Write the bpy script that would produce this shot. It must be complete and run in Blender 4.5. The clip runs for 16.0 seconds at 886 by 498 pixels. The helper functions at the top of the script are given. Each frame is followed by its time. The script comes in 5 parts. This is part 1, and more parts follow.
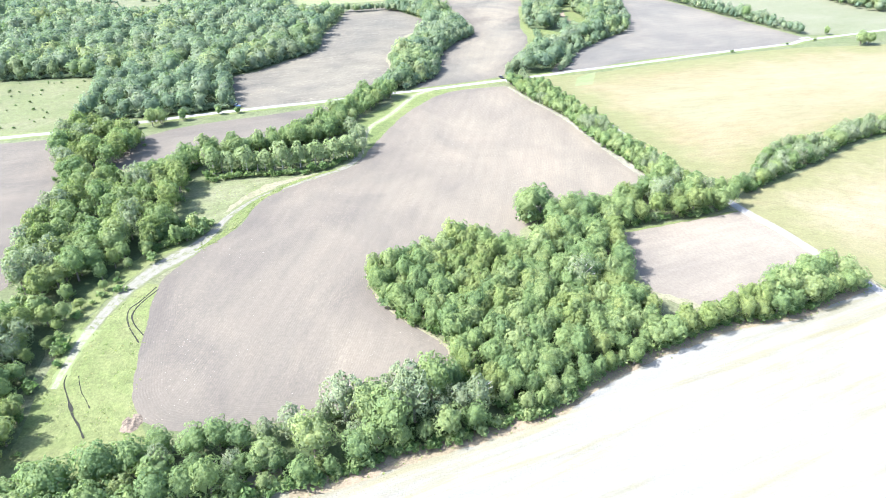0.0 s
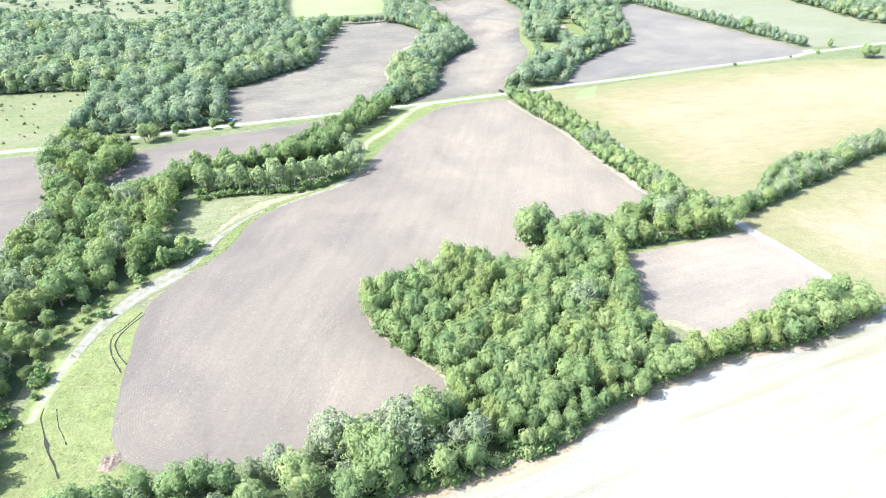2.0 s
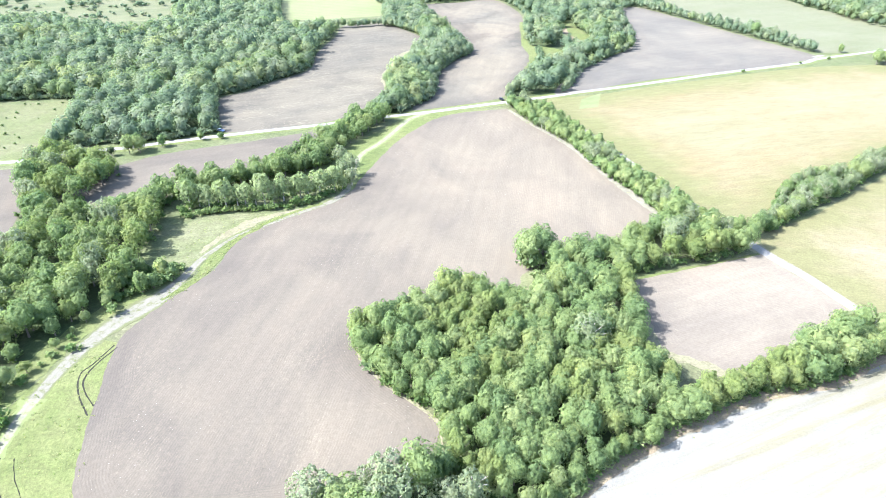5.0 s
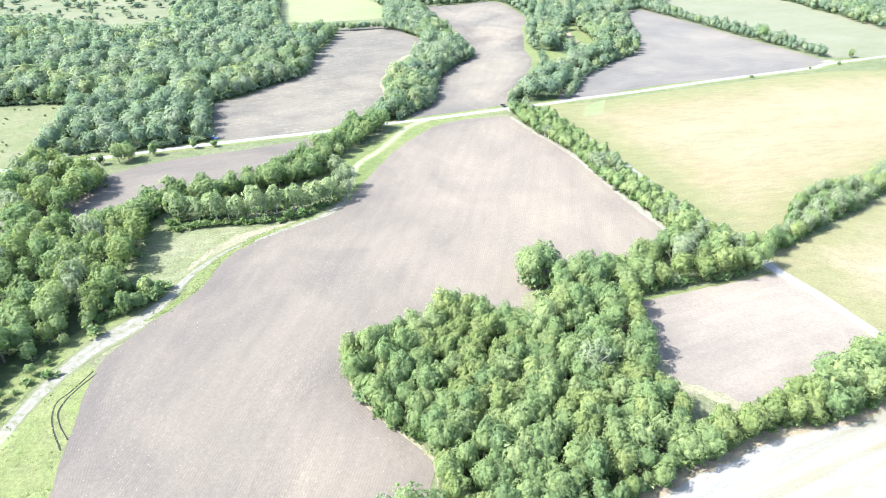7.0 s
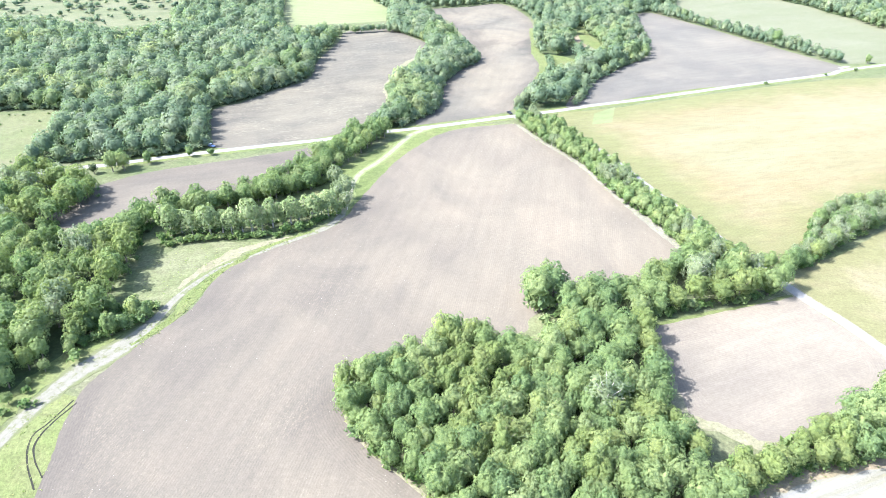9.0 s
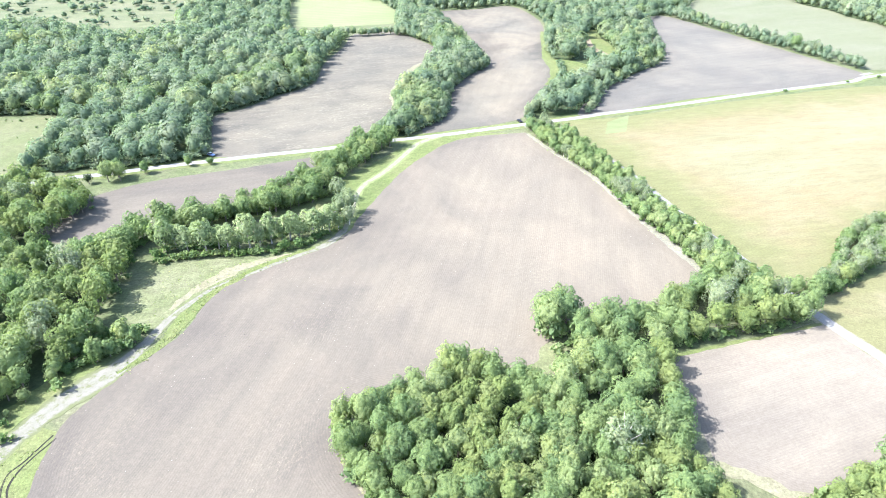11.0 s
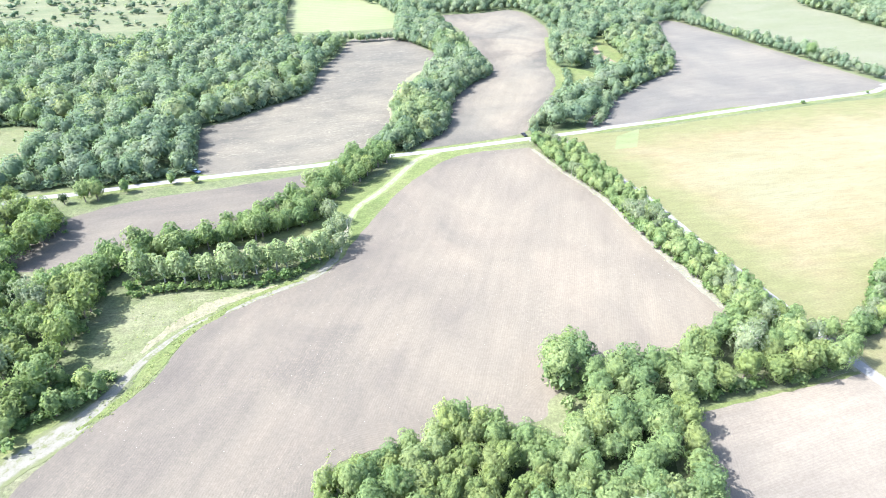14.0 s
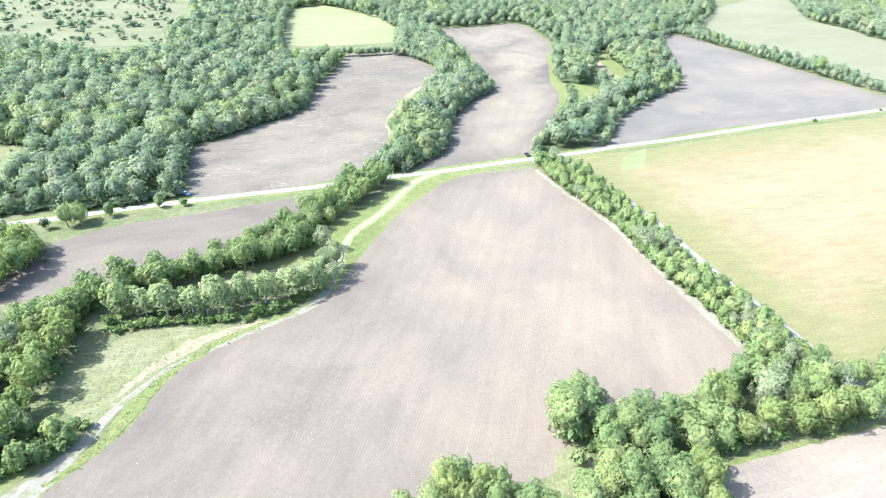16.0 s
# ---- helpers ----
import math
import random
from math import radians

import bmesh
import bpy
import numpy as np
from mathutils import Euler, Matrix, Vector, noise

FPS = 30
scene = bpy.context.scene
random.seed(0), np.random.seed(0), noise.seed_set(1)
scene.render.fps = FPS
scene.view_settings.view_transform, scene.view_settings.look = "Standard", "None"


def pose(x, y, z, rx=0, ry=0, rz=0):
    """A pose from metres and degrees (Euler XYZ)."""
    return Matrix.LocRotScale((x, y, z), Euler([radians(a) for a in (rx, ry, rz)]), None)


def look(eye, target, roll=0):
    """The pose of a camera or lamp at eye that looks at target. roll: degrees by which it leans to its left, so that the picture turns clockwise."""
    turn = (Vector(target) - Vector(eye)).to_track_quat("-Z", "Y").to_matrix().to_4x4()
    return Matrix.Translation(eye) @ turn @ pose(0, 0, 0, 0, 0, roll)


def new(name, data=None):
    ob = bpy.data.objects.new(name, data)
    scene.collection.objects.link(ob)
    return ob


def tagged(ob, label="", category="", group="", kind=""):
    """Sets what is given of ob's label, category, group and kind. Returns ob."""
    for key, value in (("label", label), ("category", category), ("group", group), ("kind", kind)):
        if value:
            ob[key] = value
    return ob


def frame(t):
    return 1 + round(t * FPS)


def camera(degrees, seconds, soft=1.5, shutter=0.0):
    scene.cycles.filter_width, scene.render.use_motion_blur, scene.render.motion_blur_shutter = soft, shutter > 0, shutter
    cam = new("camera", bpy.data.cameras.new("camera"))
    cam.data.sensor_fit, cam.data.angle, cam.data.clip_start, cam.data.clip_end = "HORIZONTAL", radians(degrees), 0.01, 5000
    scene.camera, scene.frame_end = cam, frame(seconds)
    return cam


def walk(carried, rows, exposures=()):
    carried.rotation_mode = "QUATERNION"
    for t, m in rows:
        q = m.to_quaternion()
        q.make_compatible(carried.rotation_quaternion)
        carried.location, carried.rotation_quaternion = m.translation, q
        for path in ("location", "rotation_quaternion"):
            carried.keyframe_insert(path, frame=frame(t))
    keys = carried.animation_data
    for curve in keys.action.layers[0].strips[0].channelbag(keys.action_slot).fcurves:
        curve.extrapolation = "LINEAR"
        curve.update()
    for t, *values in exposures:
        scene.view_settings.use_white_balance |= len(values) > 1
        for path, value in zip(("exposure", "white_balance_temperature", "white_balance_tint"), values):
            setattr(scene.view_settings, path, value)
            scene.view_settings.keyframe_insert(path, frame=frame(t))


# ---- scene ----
cam = camera(69.7, 16.0, soft=0.3)
METRES, EYE, TILT, LEAN, TURN = 105.6, 127.0, 0.0, 0.0, 0.0
EXPOSURE = 2.1
KELVIN = 6000.0
ROWS = [
    (0.0, 0.0, 0.0, 0.0, -0.14, -31.52, 0.22),
    (0.5, 0.0028, 0.0202, -0.0002, -0.13, -30.74, 0.22),
    (1.0, 0.0054, 0.0422, -0.0003, -0.12, -30.69, 0.23),
    (1.5, 0.0084, 0.0658, -0.0003, -0.11, -30.71, 0.23),
    (2.0, 0.0113, 0.0906, -0.0001, -0.1, -30.72, 0.23),
    (2.5, 0.0142, 0.1165, -0.0002, -0.09, -30.71, 0.22),
    (3.0, 0.0172, 0.1434, 0.0001, -0.09, -30.73, 0.22),
    (3.5, 0.0203, 0.1709, 0.0003, -0.09, -30.73, 0.22),
    (4.0, 0.0233, 0.1992, 0.0005, -0.08, -30.73, 0.21),
    (6.5, 0.04, 0.3444, 0.0008, 0.25, -30.73, 0.16),
    (7.0, 0.043, 0.3749, 0.0015, 0.28, -30.73, 0.15),
    (7.5, 0.0459, 0.4055, 0.0018, 0.32, -30.73, 0.14),
    (8.0, 0.0485, 0.4364, 0.0023, 0.35, -30.72, 0.12),
    (8.5, 0.0507, 0.4675, 0.0028, 0.53, -30.73, 0.1),
    (9.0, 0.0528, 0.499, 0.0024, 0.89, -30.73, 0.08),
    (11.5, 0.0556, 0.6717, 0.0022, 1.75, -30.75, 0.05),
    (12.0, 0.0557, 0.7075, 0.0022, 1.77, -30.75, 0.03),
    (12.5, 0.0558, 0.7434, 0.0022, 1.79, -30.75, 0.03),
    (13.0, 0.056, 0.7795, 0.0018, 1.82, -30.75, 0.01),
    (13.5, 0.0559, 0.8156, 0.0017, 1.85, -30.75, -0.01),
    (14.0, 0.056, 0.8518, 0.0013, 1.88, -30.75, -0.03),
    (14.5, 0.0561, 0.8883, 0.0013, 1.91, -30.64, -0.04),
    (15.0, 0.0563, 0.9244, 0.0008, 1.94, -30.38, -0.05),
    (15.5, 0.0563, 0.9607, 0.0004, 1.96, -30.14, -0.07),
    (16.0, 0.0564, 0.9971, -0.0001, 2.0, -29.89, -0.08),
]
walk(cam, [(t, pose(0, 0, EYE, TILT, LEAN, TURN) @ pose(METRES * x, METRES * y, METRES * z, 90 + pitch, roll, yaw)) for t, x, y, z, yaw, pitch, roll in ROWS],
     exposures=[(0.0, EXPOSURE, KELVIN, 14.5), (16.0, EXPOSURE, KELVIN, 14.5)])

# ---- world, sun ----
SHADOW_WAY, SUN_HEIGHT = 7.0, 47.0     # degrees: where shadows point, from +x; the sun's elevation
world = bpy.data.worlds.new("world")
scene.world = world
world.use_nodes = True
wt = world.node_tree
sky = wt.nodes.new("ShaderNodeTexSky")
sky.sky_type, sky.sun_disc = "NISHITA", False
sun_x, sun_y = -math.cos(radians(SHADOW_WAY)), -math.sin(radians(SHADOW_WAY))
sky.sun_elevation, sky.sun_rotation = radians(SUN_HEIGHT), math.atan2(sun_x, sun_y)
sky.air_density, sky.dust_density = 1.2, 2.0
wt.links.new(sky.outputs[0], wt.nodes["Background"].inputs[0])
wt.nodes["Background"].inputs[1].default_value = 0.165
lamp = bpy.data.lights.new("sun", "SUN")
lamp.energy, lamp.angle, lamp.color = 5.0, radians(0.53), (1.0, 0.98, 0.955)
sun = new("sun", lamp)
flat = math.cos(radians(SUN_HEIGHT))
sun.matrix_world = look((300 * sun_x * flat, 300 * sun_y * flat, 300 * math.sin(radians(SUN_HEIGHT))), (0, 0, 0))


# ---- materials ----
class Nodes:
    """A node material under construction: short calls that return output sockets."""

    def __init__(self, name, roughness=0.9):
        self.m = bpy.data.materials.new(name)
        self.m.use_nodes = True
        self.t = self.m.node_tree
        self.bsdf = self.t.nodes["Principled BSDF"]
        self.bsdf.inputs["Roughness"].default_value = roughness
        self.bsdf.inputs["Specular IOR Level"].default_value = 0.2
        self.where = self.t.nodes.new("ShaderNodeTexCoord").outputs["Object"]

    def put(self, socket, value):
        if isinstance(value, bpy.types.NodeSocket):
            self.t.links.new(value, socket)
        else:
            socket.default_value = value

    def turned(self, angle, sx=1.0, sy=1.0, where=None):
        n = self.t.nodes.new("ShaderNodeMapping")
        n.vector_type = "TEXTURE"
        n.inputs["Rotation"].default_value = (0, 0, radians(angle))
        n.inputs["Scale"].default_value = (sx, sy, 1)
        self.put(n.inputs["Vector"], where or self.where)
        return n.outputs[0]

    def noise(self, scale, detail=4.0, rough=0.6, where=None, twist=0.0):
        n = self.t.nodes.new("ShaderNodeTexNoise")
        n.inputs["Scale"].default_value, n.inputs["Detail"].default_value = scale, detail
        n.inputs["Roughness"].default_value, n.inputs["Distortion"].default_value = rough, twist
        self.put(n.inputs["Vector"], where or self.where)
        return n.outputs["Fac"]

    def ramp(self, value, *stops):
        n = self.t.nodes.new("ShaderNodeValToRGB")
        e = n.color_ramp.elements
        while len(e) < len(stops):
            e.new(0.5)
        for el, (p, c) in zip(e, stops):
            el.position = p
            el.color = (c, c, c, 1) if isinstance(c, (int, float)) else (*c, 1)
        self.put(n.inputs[0], value)
        return n.outputs[0]

    def math(self, op, a, b=0.0, c=0.0):
        n = self.t.nodes.new("ShaderNodeMath")
        n.operation = op
        for s, v in zip(n.inputs, (a, b, c)):
            self.put(s, v)
        return n.outputs[0]

    def mix(self, fac, a, b, how="MIX"):
        n = self.t.nodes.new("ShaderNodeMix")
        n.data_type, n.blend_type = "RGBA", how
        for s, v in ((n.inputs[0], fac), (n.inputs[6], a), (n.inputs[7], b)):
            self.put(s, (*v, 1) if isinstance(v, tuple) else v)
        return n.outputs[2]

    def attr(self, name):
        n = self.t.nodes.new("ShaderNodeAttribute")
        n.attribute_name = name
        return n.outputs["Fac"]

    def axis(self, vector, i):
        n = self.t.nodes.new("ShaderNodeSeparateXYZ")
        self.put(n.inputs[0], vector)
        return n.outputs[i]

    def done(self, colour, height=None, depth=0.1, strength=1.0):
        self.put(self.bsdf.inputs["Base Color"], colour if isinstance(colour, bpy.types.NodeSocket) else (*colour, 1))
        if height is not None:
            b = self.t.nodes.new("ShaderNodeBump")
            b.inputs["Distance"].default_value, b.inputs["Strength"].default_value = depth, strength
            self.put(b.inputs["Height"], height)
            self.put(self.bsdf.inputs["Normal"], b.outputs[0])
        return self.m


def soil(name, dark, light, straw, angle, row=0.9, headland=16.0, litter=0.5, rows=0.3, streak=6.0, spread=0.47, bit=1.2, bent=0.0, drift=None, mottle=0.13, rim=0.07):
    """Tilled ground: two soil tones in broad drifts, pale crop litter in streaks along the rows, and the rows themselves,
    which run parallel to the edge near it and straight farther in."""
    n = Nodes(name, 0.95)
    broad = n.noise(0.013, 9, 0.62, twist=0.6)
    if drift:
        broad = n.math("ADD", broad, n.math("MULTIPLY", n.math("ADD", n.axis(n.where, 0), drift), 0.0022))
    c = n.mix(n.ramp(broad, (0.38, 0.0), (0.66, 1.0)), dark, light)
    along = n.turned(angle, streak, 1.0)
    bands = n.noise(0.16, 4, 0.6, along)
    c = n.mix(n.math("MULTIPLY", n.ramp(bands, (0.35, 0.0), (0.7, 1.0)), 0.14 if streak > 3 else 0.1), c, tuple(v * 0.72 for v in dark))
    blot = n.noise(0.028, 7, 0.6, n.turned(angle, 1.5, 1.0), 0.9)
    low, high = 1.0 - mottle, 1.0 + mottle * 0.7
    c = n.mix(1.0, c, n.ramp(blot, (0.36, (low, low, low * 1.03)), (0.5, 1.0), (0.66, (high * 1.02, high, high * 0.985))), "MULTIPLY")
    lane = n.math("ADD", n.attr("edge"), n.math("MULTIPLY_ADD", n.noise(0.06, 4, 0.6), 16.0, -8.0))
    c = n.mix(1.0, c, n.ramp(n.math("DIVIDE", lane, 40.0), (0.1, (1.0 - rim, 1.0 - rim, 1.0 - rim * 0.8)), (0.5, 1.0)), "MULTIPLY")
    drill = n.noise(0.5, 4, 0.7, n.turned(angle, 9.0, 1.0))
    c = n.mix(1.0, c, n.ramp(drill, (0.35, 0.965), (0.65, 1.03)), "MULTIPLY")
    patch = n.noise(0.022, 4, 0.6, twist=1.0)
    fleck = n.noise(bit, 5, 0.8, n.turned(angle, 1.8 if bit > 1 else 3.5, 1.0), bent)
    amount = n.math("MULTIPLY", n.ramp(patch, (spread, 0.06), (spread + 0.23, 1.0)), n.ramp(fleck, (0.52, 0.0), (0.68, 1.0)))
    c = n.mix(n.math("MULTIPLY", amount, litter), c, straw)
    bits = n.noise(1.7, 3, 0.8)
    c = n.mix(n.math("MULTIPLY", n.ramp(bits, (0.70, 0.0), (0.76, 1.0)), litter), c, straw)
    edge = n.attr("edge")
    straight = n.axis(n.turned(angle), 1)
    wob = n.math("MULTIPLY", n.noise(0.08, 2), 1.6)
    inner = n.math("GREATER_THAN", edge, headland)
    d = n.math("ADD", n.math("MULTIPLY", straight, inner), n.math("MULTIPLY", edge, n.math("SUBTRACT", 1.0, inner)))
    d = n.math("ADD", d, wob)
    wave = n.math("SINE", n.math("MULTIPLY", d, 2 * math.pi / row))
    uneven = n.ramp(n.noise(0.12, 4, 0.7), (0.35, 0.25), (0.65, 1.0))
    wave = n.math("MULTIPLY", n.math("MULTIPLY", wave, uneven), 0.5)
    swath = n.math("SINE", n.math("MULTIPLY", d, 2 * math.pi / (row * 8)))
    shade = n.math("ADD", n.math("MULTIPLY", wave, rows), n.math("MULTIPLY", swath, 0.018))
    c = n.mix(1.0, c, n.ramp(n.math("ADD", shade, 0.5), (0.0, 0.5), (1.0, 1.5)), "MULTIPLY")
    grit = n.noise(0.8, 6, 0.85)
    c = n.mix(1.0, c, n.ramp(grit, (0.35, 0.88), (0.5, 1.0), (0.65, 1.13)), "MULTIPLY")
    clod = n.noise(2.2, 5, 0.7)
    return n.done(c, n.math("ADD", n.math("MULTIPLY", wave, 0.25), clod), 0.12, 0.6)


def sward(name, stops, dry, angle=0.0, stretch=1.0, dry_amount=0.5, mow=0.0, tuft=0.35, margin=None, streaks=None, rusty=None):
    """Grass or a ripening crop: broad drifts of colour, dry patches, tufts as fine relief, perhaps faint swaths."""
    n = Nodes(name, 0.9)
    along = n.turned(angle, stretch, 1.0)
    c = n.ramp(n.noise(0.02, 6, 0.62, along, 0.8), *stops)
    c = n.mix(n.math("MULTIPLY", n.ramp(n.noise(0.045, 5, 0.65, along, 0.5), (0.45, 0.0), (0.7, 1.0)), dry_amount), c, dry)
    if streaks:
        line = n.noise(0.22, 5, 0.72, n.turned(angle, 14.0, 1.0), 0.4)
        rim = n.ramp(n.math("DIVIDE", n.math("ADD", n.attr("edge"), n.math("MULTIPLY", n.noise(0.02, 4), 60.0)), 150.0), (0.3, 1.0), (0.75, 0.3))
        c = n.mix(n.math("MULTIPLY", n.math("MULTIPLY", n.ramp(line, (0.45, 0.0), (0.62, 1.0)), rim), streaks[1]), c, streaks[0])
    if margin:
        reach = n.math("ADD", n.attr("edge"), n.math("MULTIPLY_ADD", n.noise(0.05, 4, 0.6), 50.0, -25.0))
        if rusty:
            c = n.mix(n.ramp(n.math("DIVIDE", reach, 50.0), (0.1, 0.0), (0.42, 0.5), (0.65, 0.4), (1.0, 0.0)), c, rusty)
        c = n.mix(n.ramp(n.math("DIVIDE", reach, 40.0), (0.2, 0.95), (0.75, 0.0)), c, margin)
    fine = n.noise(1.1, 5, 0.75)
    c = n.mix(1.0, c, n.ramp(fine, (0.3, 1.0 - tuft), (0.7, 1.0 + tuft * 0.6)), "MULTIPLY")
    mid = n.noise(0.3, 5, 0.75, along)
    c = n.mix(1.0, c, n.ramp(mid, (0.3, 1.0 - tuft * 0.7), (0.7, 1.0 + tuft * 0.45)), "MULTIPLY")
    if mow:
        v = n.math("ADD", n.axis(n.turned(angle), 1), n.math("MULTIPLY", n.noise(0.03, 3), 5.0))
        line = n.math("SINE", n.math("MULTIPLY", v, 2 * math.pi / mow))
        c = n.mix(1.0, c, n.ramp(n.math("MULTIPLY_ADD", line, 0.5, 0.5), (0.0, 0.94), (1.0, 1.04)), "MULTIPLY")
    return n.done(c, n.math("ADD", fine, mid), 0.35, 0.7)


def gravel(name, pale, worn, middle, green=0.5, edge=0.8):
    """A gravel road: paler wheel tracks, a duller crown and greening edges, by the place across it."""
    n = Nodes(name, 0.95)
    a = n.math("ABSOLUTE", n.attr("across"))
    wob = n.math("MULTIPLY_ADD", n.noise(0.25, 4, 0.7), 0.5, -0.25)
    a = n.math("ADD", a, wob)
    lane = n.ramp(a, (0.0, 0.25), (0.25, 0.0), (edge, 0.0), (edge + 0.2, 1.0))
    c = n.mix(n.ramp(n.noise(0.5, 5, 0.7), (0.3, 0.0), (0.7, 1.0)), pale, worn)
    c = n.mix(n.math("MULTIPLY", n.ramp(n.noise(0.35, 5, 0.75), (0.5, 0.0), (0.62, 1.0)), green), c, middle)
    c = n.mix(n.math("MULTIPLY", lane, green), c, middle)
    grit = n.noise(3.0, 4, 0.8)
    c = n.mix(1.0, c, n.ramp(grit, (0.3, 0.85), (0.7, 1.1)), "MULTIPLY")
    return n.done(c, grit, 0.06, 0.6)


def foliage(name, stops, through_light=0.48, grain=1.7, fleck=0.2):
    """Leaves: one tint for a tree, small differences from clump to clump, some light through the blades."""
    n = Nodes(name, 0.65)
    n.bsdf.inputs["Specular IOR Level"].default_value = 0.12
    info = n.t.nodes.new("ShaderNodeObjectInfo")
    tint = n.math("FRACT", n.math("ADD", info.outputs["Random"], n.attr("tint")))
    isle = n.t.nodes.new("ShaderNodeNewGeometry").outputs["Random Per Island"]
    c = n.ramp(n.math("ADD", n.math("MULTIPLY", tint, 0.9), n.math("MULTIPLY", isle, 0.1)), *stops)
    c = n.mix(1.0, c, n.ramp(isle, (0.0, (1 - fleck, 1 - fleck * 0.88, 1 - fleck * 0.7)), (1.0, (1 + fleck, 1 + fleck * 0.88, 1 + fleck * 0.6))), "MULTIPLY")
    bough = n.noise(grain * 0.35, 2, 0.5)
    c = n.mix(1.0, c, n.ramp(bough, (0.3, (0.86, 0.9, 0.95)), (0.7, (1.14, 1.1, 1.0))), "MULTIPLY")
    sprig = n.noise(grain, 5, 0.8)
    c = n.mix(1.0, c, n.ramp(sprig, (0.3, 0.8), (0.5, 1.0), (0.7, 1.16)), "MULTIPLY")
    n.done(c, sprig, 0.5 / grain, 3 * fleck)
    t = n.t.nodes.new("ShaderNodeBsdfTranslucent")
    n.put(t.inputs[0], n.mix(1.0, c, (1.02, 1.14, 0.78), "MULTIPLY"))
    m = n.t.nodes.new("ShaderNodeMixShader")
    m.inputs[0].default_value = through_light
    n.put(m.inputs[1], n.bsdf.outputs[0])
    n.put(m.inputs[2], t.outputs[0])
    n.put(n.t.nodes["Material Output"].inputs[0], m.outputs[0])
    return n.m


def plain(name, colour, roughness=0.7, vary=0.2, scale=2.0, metal=0.0):
    n = Nodes(name, roughness)
    n.bsdf.inputs["Metallic"].default_value = metal
    f = n.noise(scale, 5, 0.65)
    c = n.mix(1.0, colour, n.ramp(f, (0.3, 1 - vary), (0.7, 1 + vary)), "MULTIPLY")
    return n.done(c, f, 0.02, 0.4)


GRASS = sward("meadow_grass", ((0.25, (0.063, 0.085, 0.030)), (0.5, (0.086, 0.104, 0.044)), (0.8, (0.114, 0.121, 0.063))), (0.140, 0.129, 0.085), 0, 1.0, 0.5, tuft=0.45)
LUSH = sward("lush_grass", ((0.3, (0.073, 0.099, 0.029)), (0.55, (0.098, 0.120, 0.040)), (0.8, (0.124, 0.140, 0.056))), (0.155, 0.145, 0.074), 20, 1.0, 0.4, tuft=0.36)
DULL = sward("grazed_pasture", ((0.25, (0.069, 0.086, 0.031)), (0.5, (0.093, 0.107, 0.044)), (0.8, (0.115, 0.122, 0.060))), (0.128, 0.116, 0.073), 0, 1.0, 0.5)
FADED = sward("faded_meadow_grass", ((0.3, (0.096, 0.112, 0.048)), (0.55, (0.119, 0.131, 0.062)), (0.8, (0.147, 0.152, 0.079))), (0.165, 0.157, 0.102), 20, 1.5, 0.6, tuft=0.42)
LIMEY = sward("hay_meadow", ((0.3, (0.109, 0.130, 0.055)), (0.55, (0.128, 0.144, 0.067)), (0.8, (0.143, 0.150, 0.078))), (0.151, 0.145, 0.083), 15, 2.0, 0.3, mow=9.0, tuft=0.12)
PALEGREEN = sward("pale_pasture", ((0.3, (0.095, 0.104, 0.056)), (0.55, (0.111, 0.117, 0.069)), (0.8, (0.127, 0.130, 0.082))), (0.134, 0.128, 0.091), 20, 2.5, 0.4, tuft=0.15)
GOLDEN = sward("ripening_grain", ((0.25, (0.132, 0.125, 0.066)), (0.4, (0.149, 0.140, 0.080)), (0.58, (0.162, 0.151, 0.088)), (0.72, (0.162, 0.143, 0.083)), (0.85, (0.164, 0.148, 0.086))), (0.157, 0.128, 0.069), 14, 3.0, 0.95, tuft=0.24, margin=(0.112, 0.114, 0.048), streaks=((0.149, 0.112, 0.057), 0.32), rusty=(0.145, 0.117, 0.059))
STRAWY = sward("dry_hayfield", ((0.25, (0.135, 0.126, 0.067)), (0.45, (0.163, 0.143, 0.085)), (0.62, (0.184, 0.157, 0.101)), (0.8, (0.172, 0.127, 0.079))), (0.132, 0.120, 0.060), -25, 1.6, 0.5, tuft=0.24, margin=(0.122, 0.120, 0.055), streaks=((0.161, 0.112, 0.065), 0.4))
STUBBLE = sward("cut_straw_stubble", ((0.3, (0.155, 0.153, 0.131)), (0.55, (0.163, 0.162, 0.144)), (0.8, (0.170, 0.170, 0.155))), (0.146, 0.135, 0.082), 24, 9.0, 0.8, mow=7.0, tuft=0.1, streaks=((0.146, 0.134, 0.073), 0.7))
SAVANNA_GRASS = sward("bushy_grassland", ((0.3, (0.067, 0.086, 0.037)), (0.5, (0.093, 0.106, 0.050)), (0.75, (0.120, 0.124, 0.066))), (0.132, 0.128, 0.079), 10, 3.0, 0.5)
DRY = sward("dry_margin_grass", ((0.3, (0.134, 0.127, 0.071)), (0.55, (0.170, 0.159, 0.103)), (0.8, (0.204, 0.183, 0.127))), (0.113, 0.124, 0.053), 0, 1.0, 0.4)
SANDY = sward("sandy_margin", ((0.3, (0.148, 0.142, 0.108)), (0.55, (0.172, 0.165, 0.13)), (0.8, (0.195, 0.186, 0.152))), (0.125, 0.132, 0.066), 0, 1.0, 0.35)
TAN = sward("tan_straw_margin", ((0.3, (0.147, 0.118, 0.074)), (0.55, (0.199, 0.162, 0.110)), (0.8, (0.243, 0.206, 0.147))), (0.110, 0.110, 0.052), 24, 2.0, 0.45)
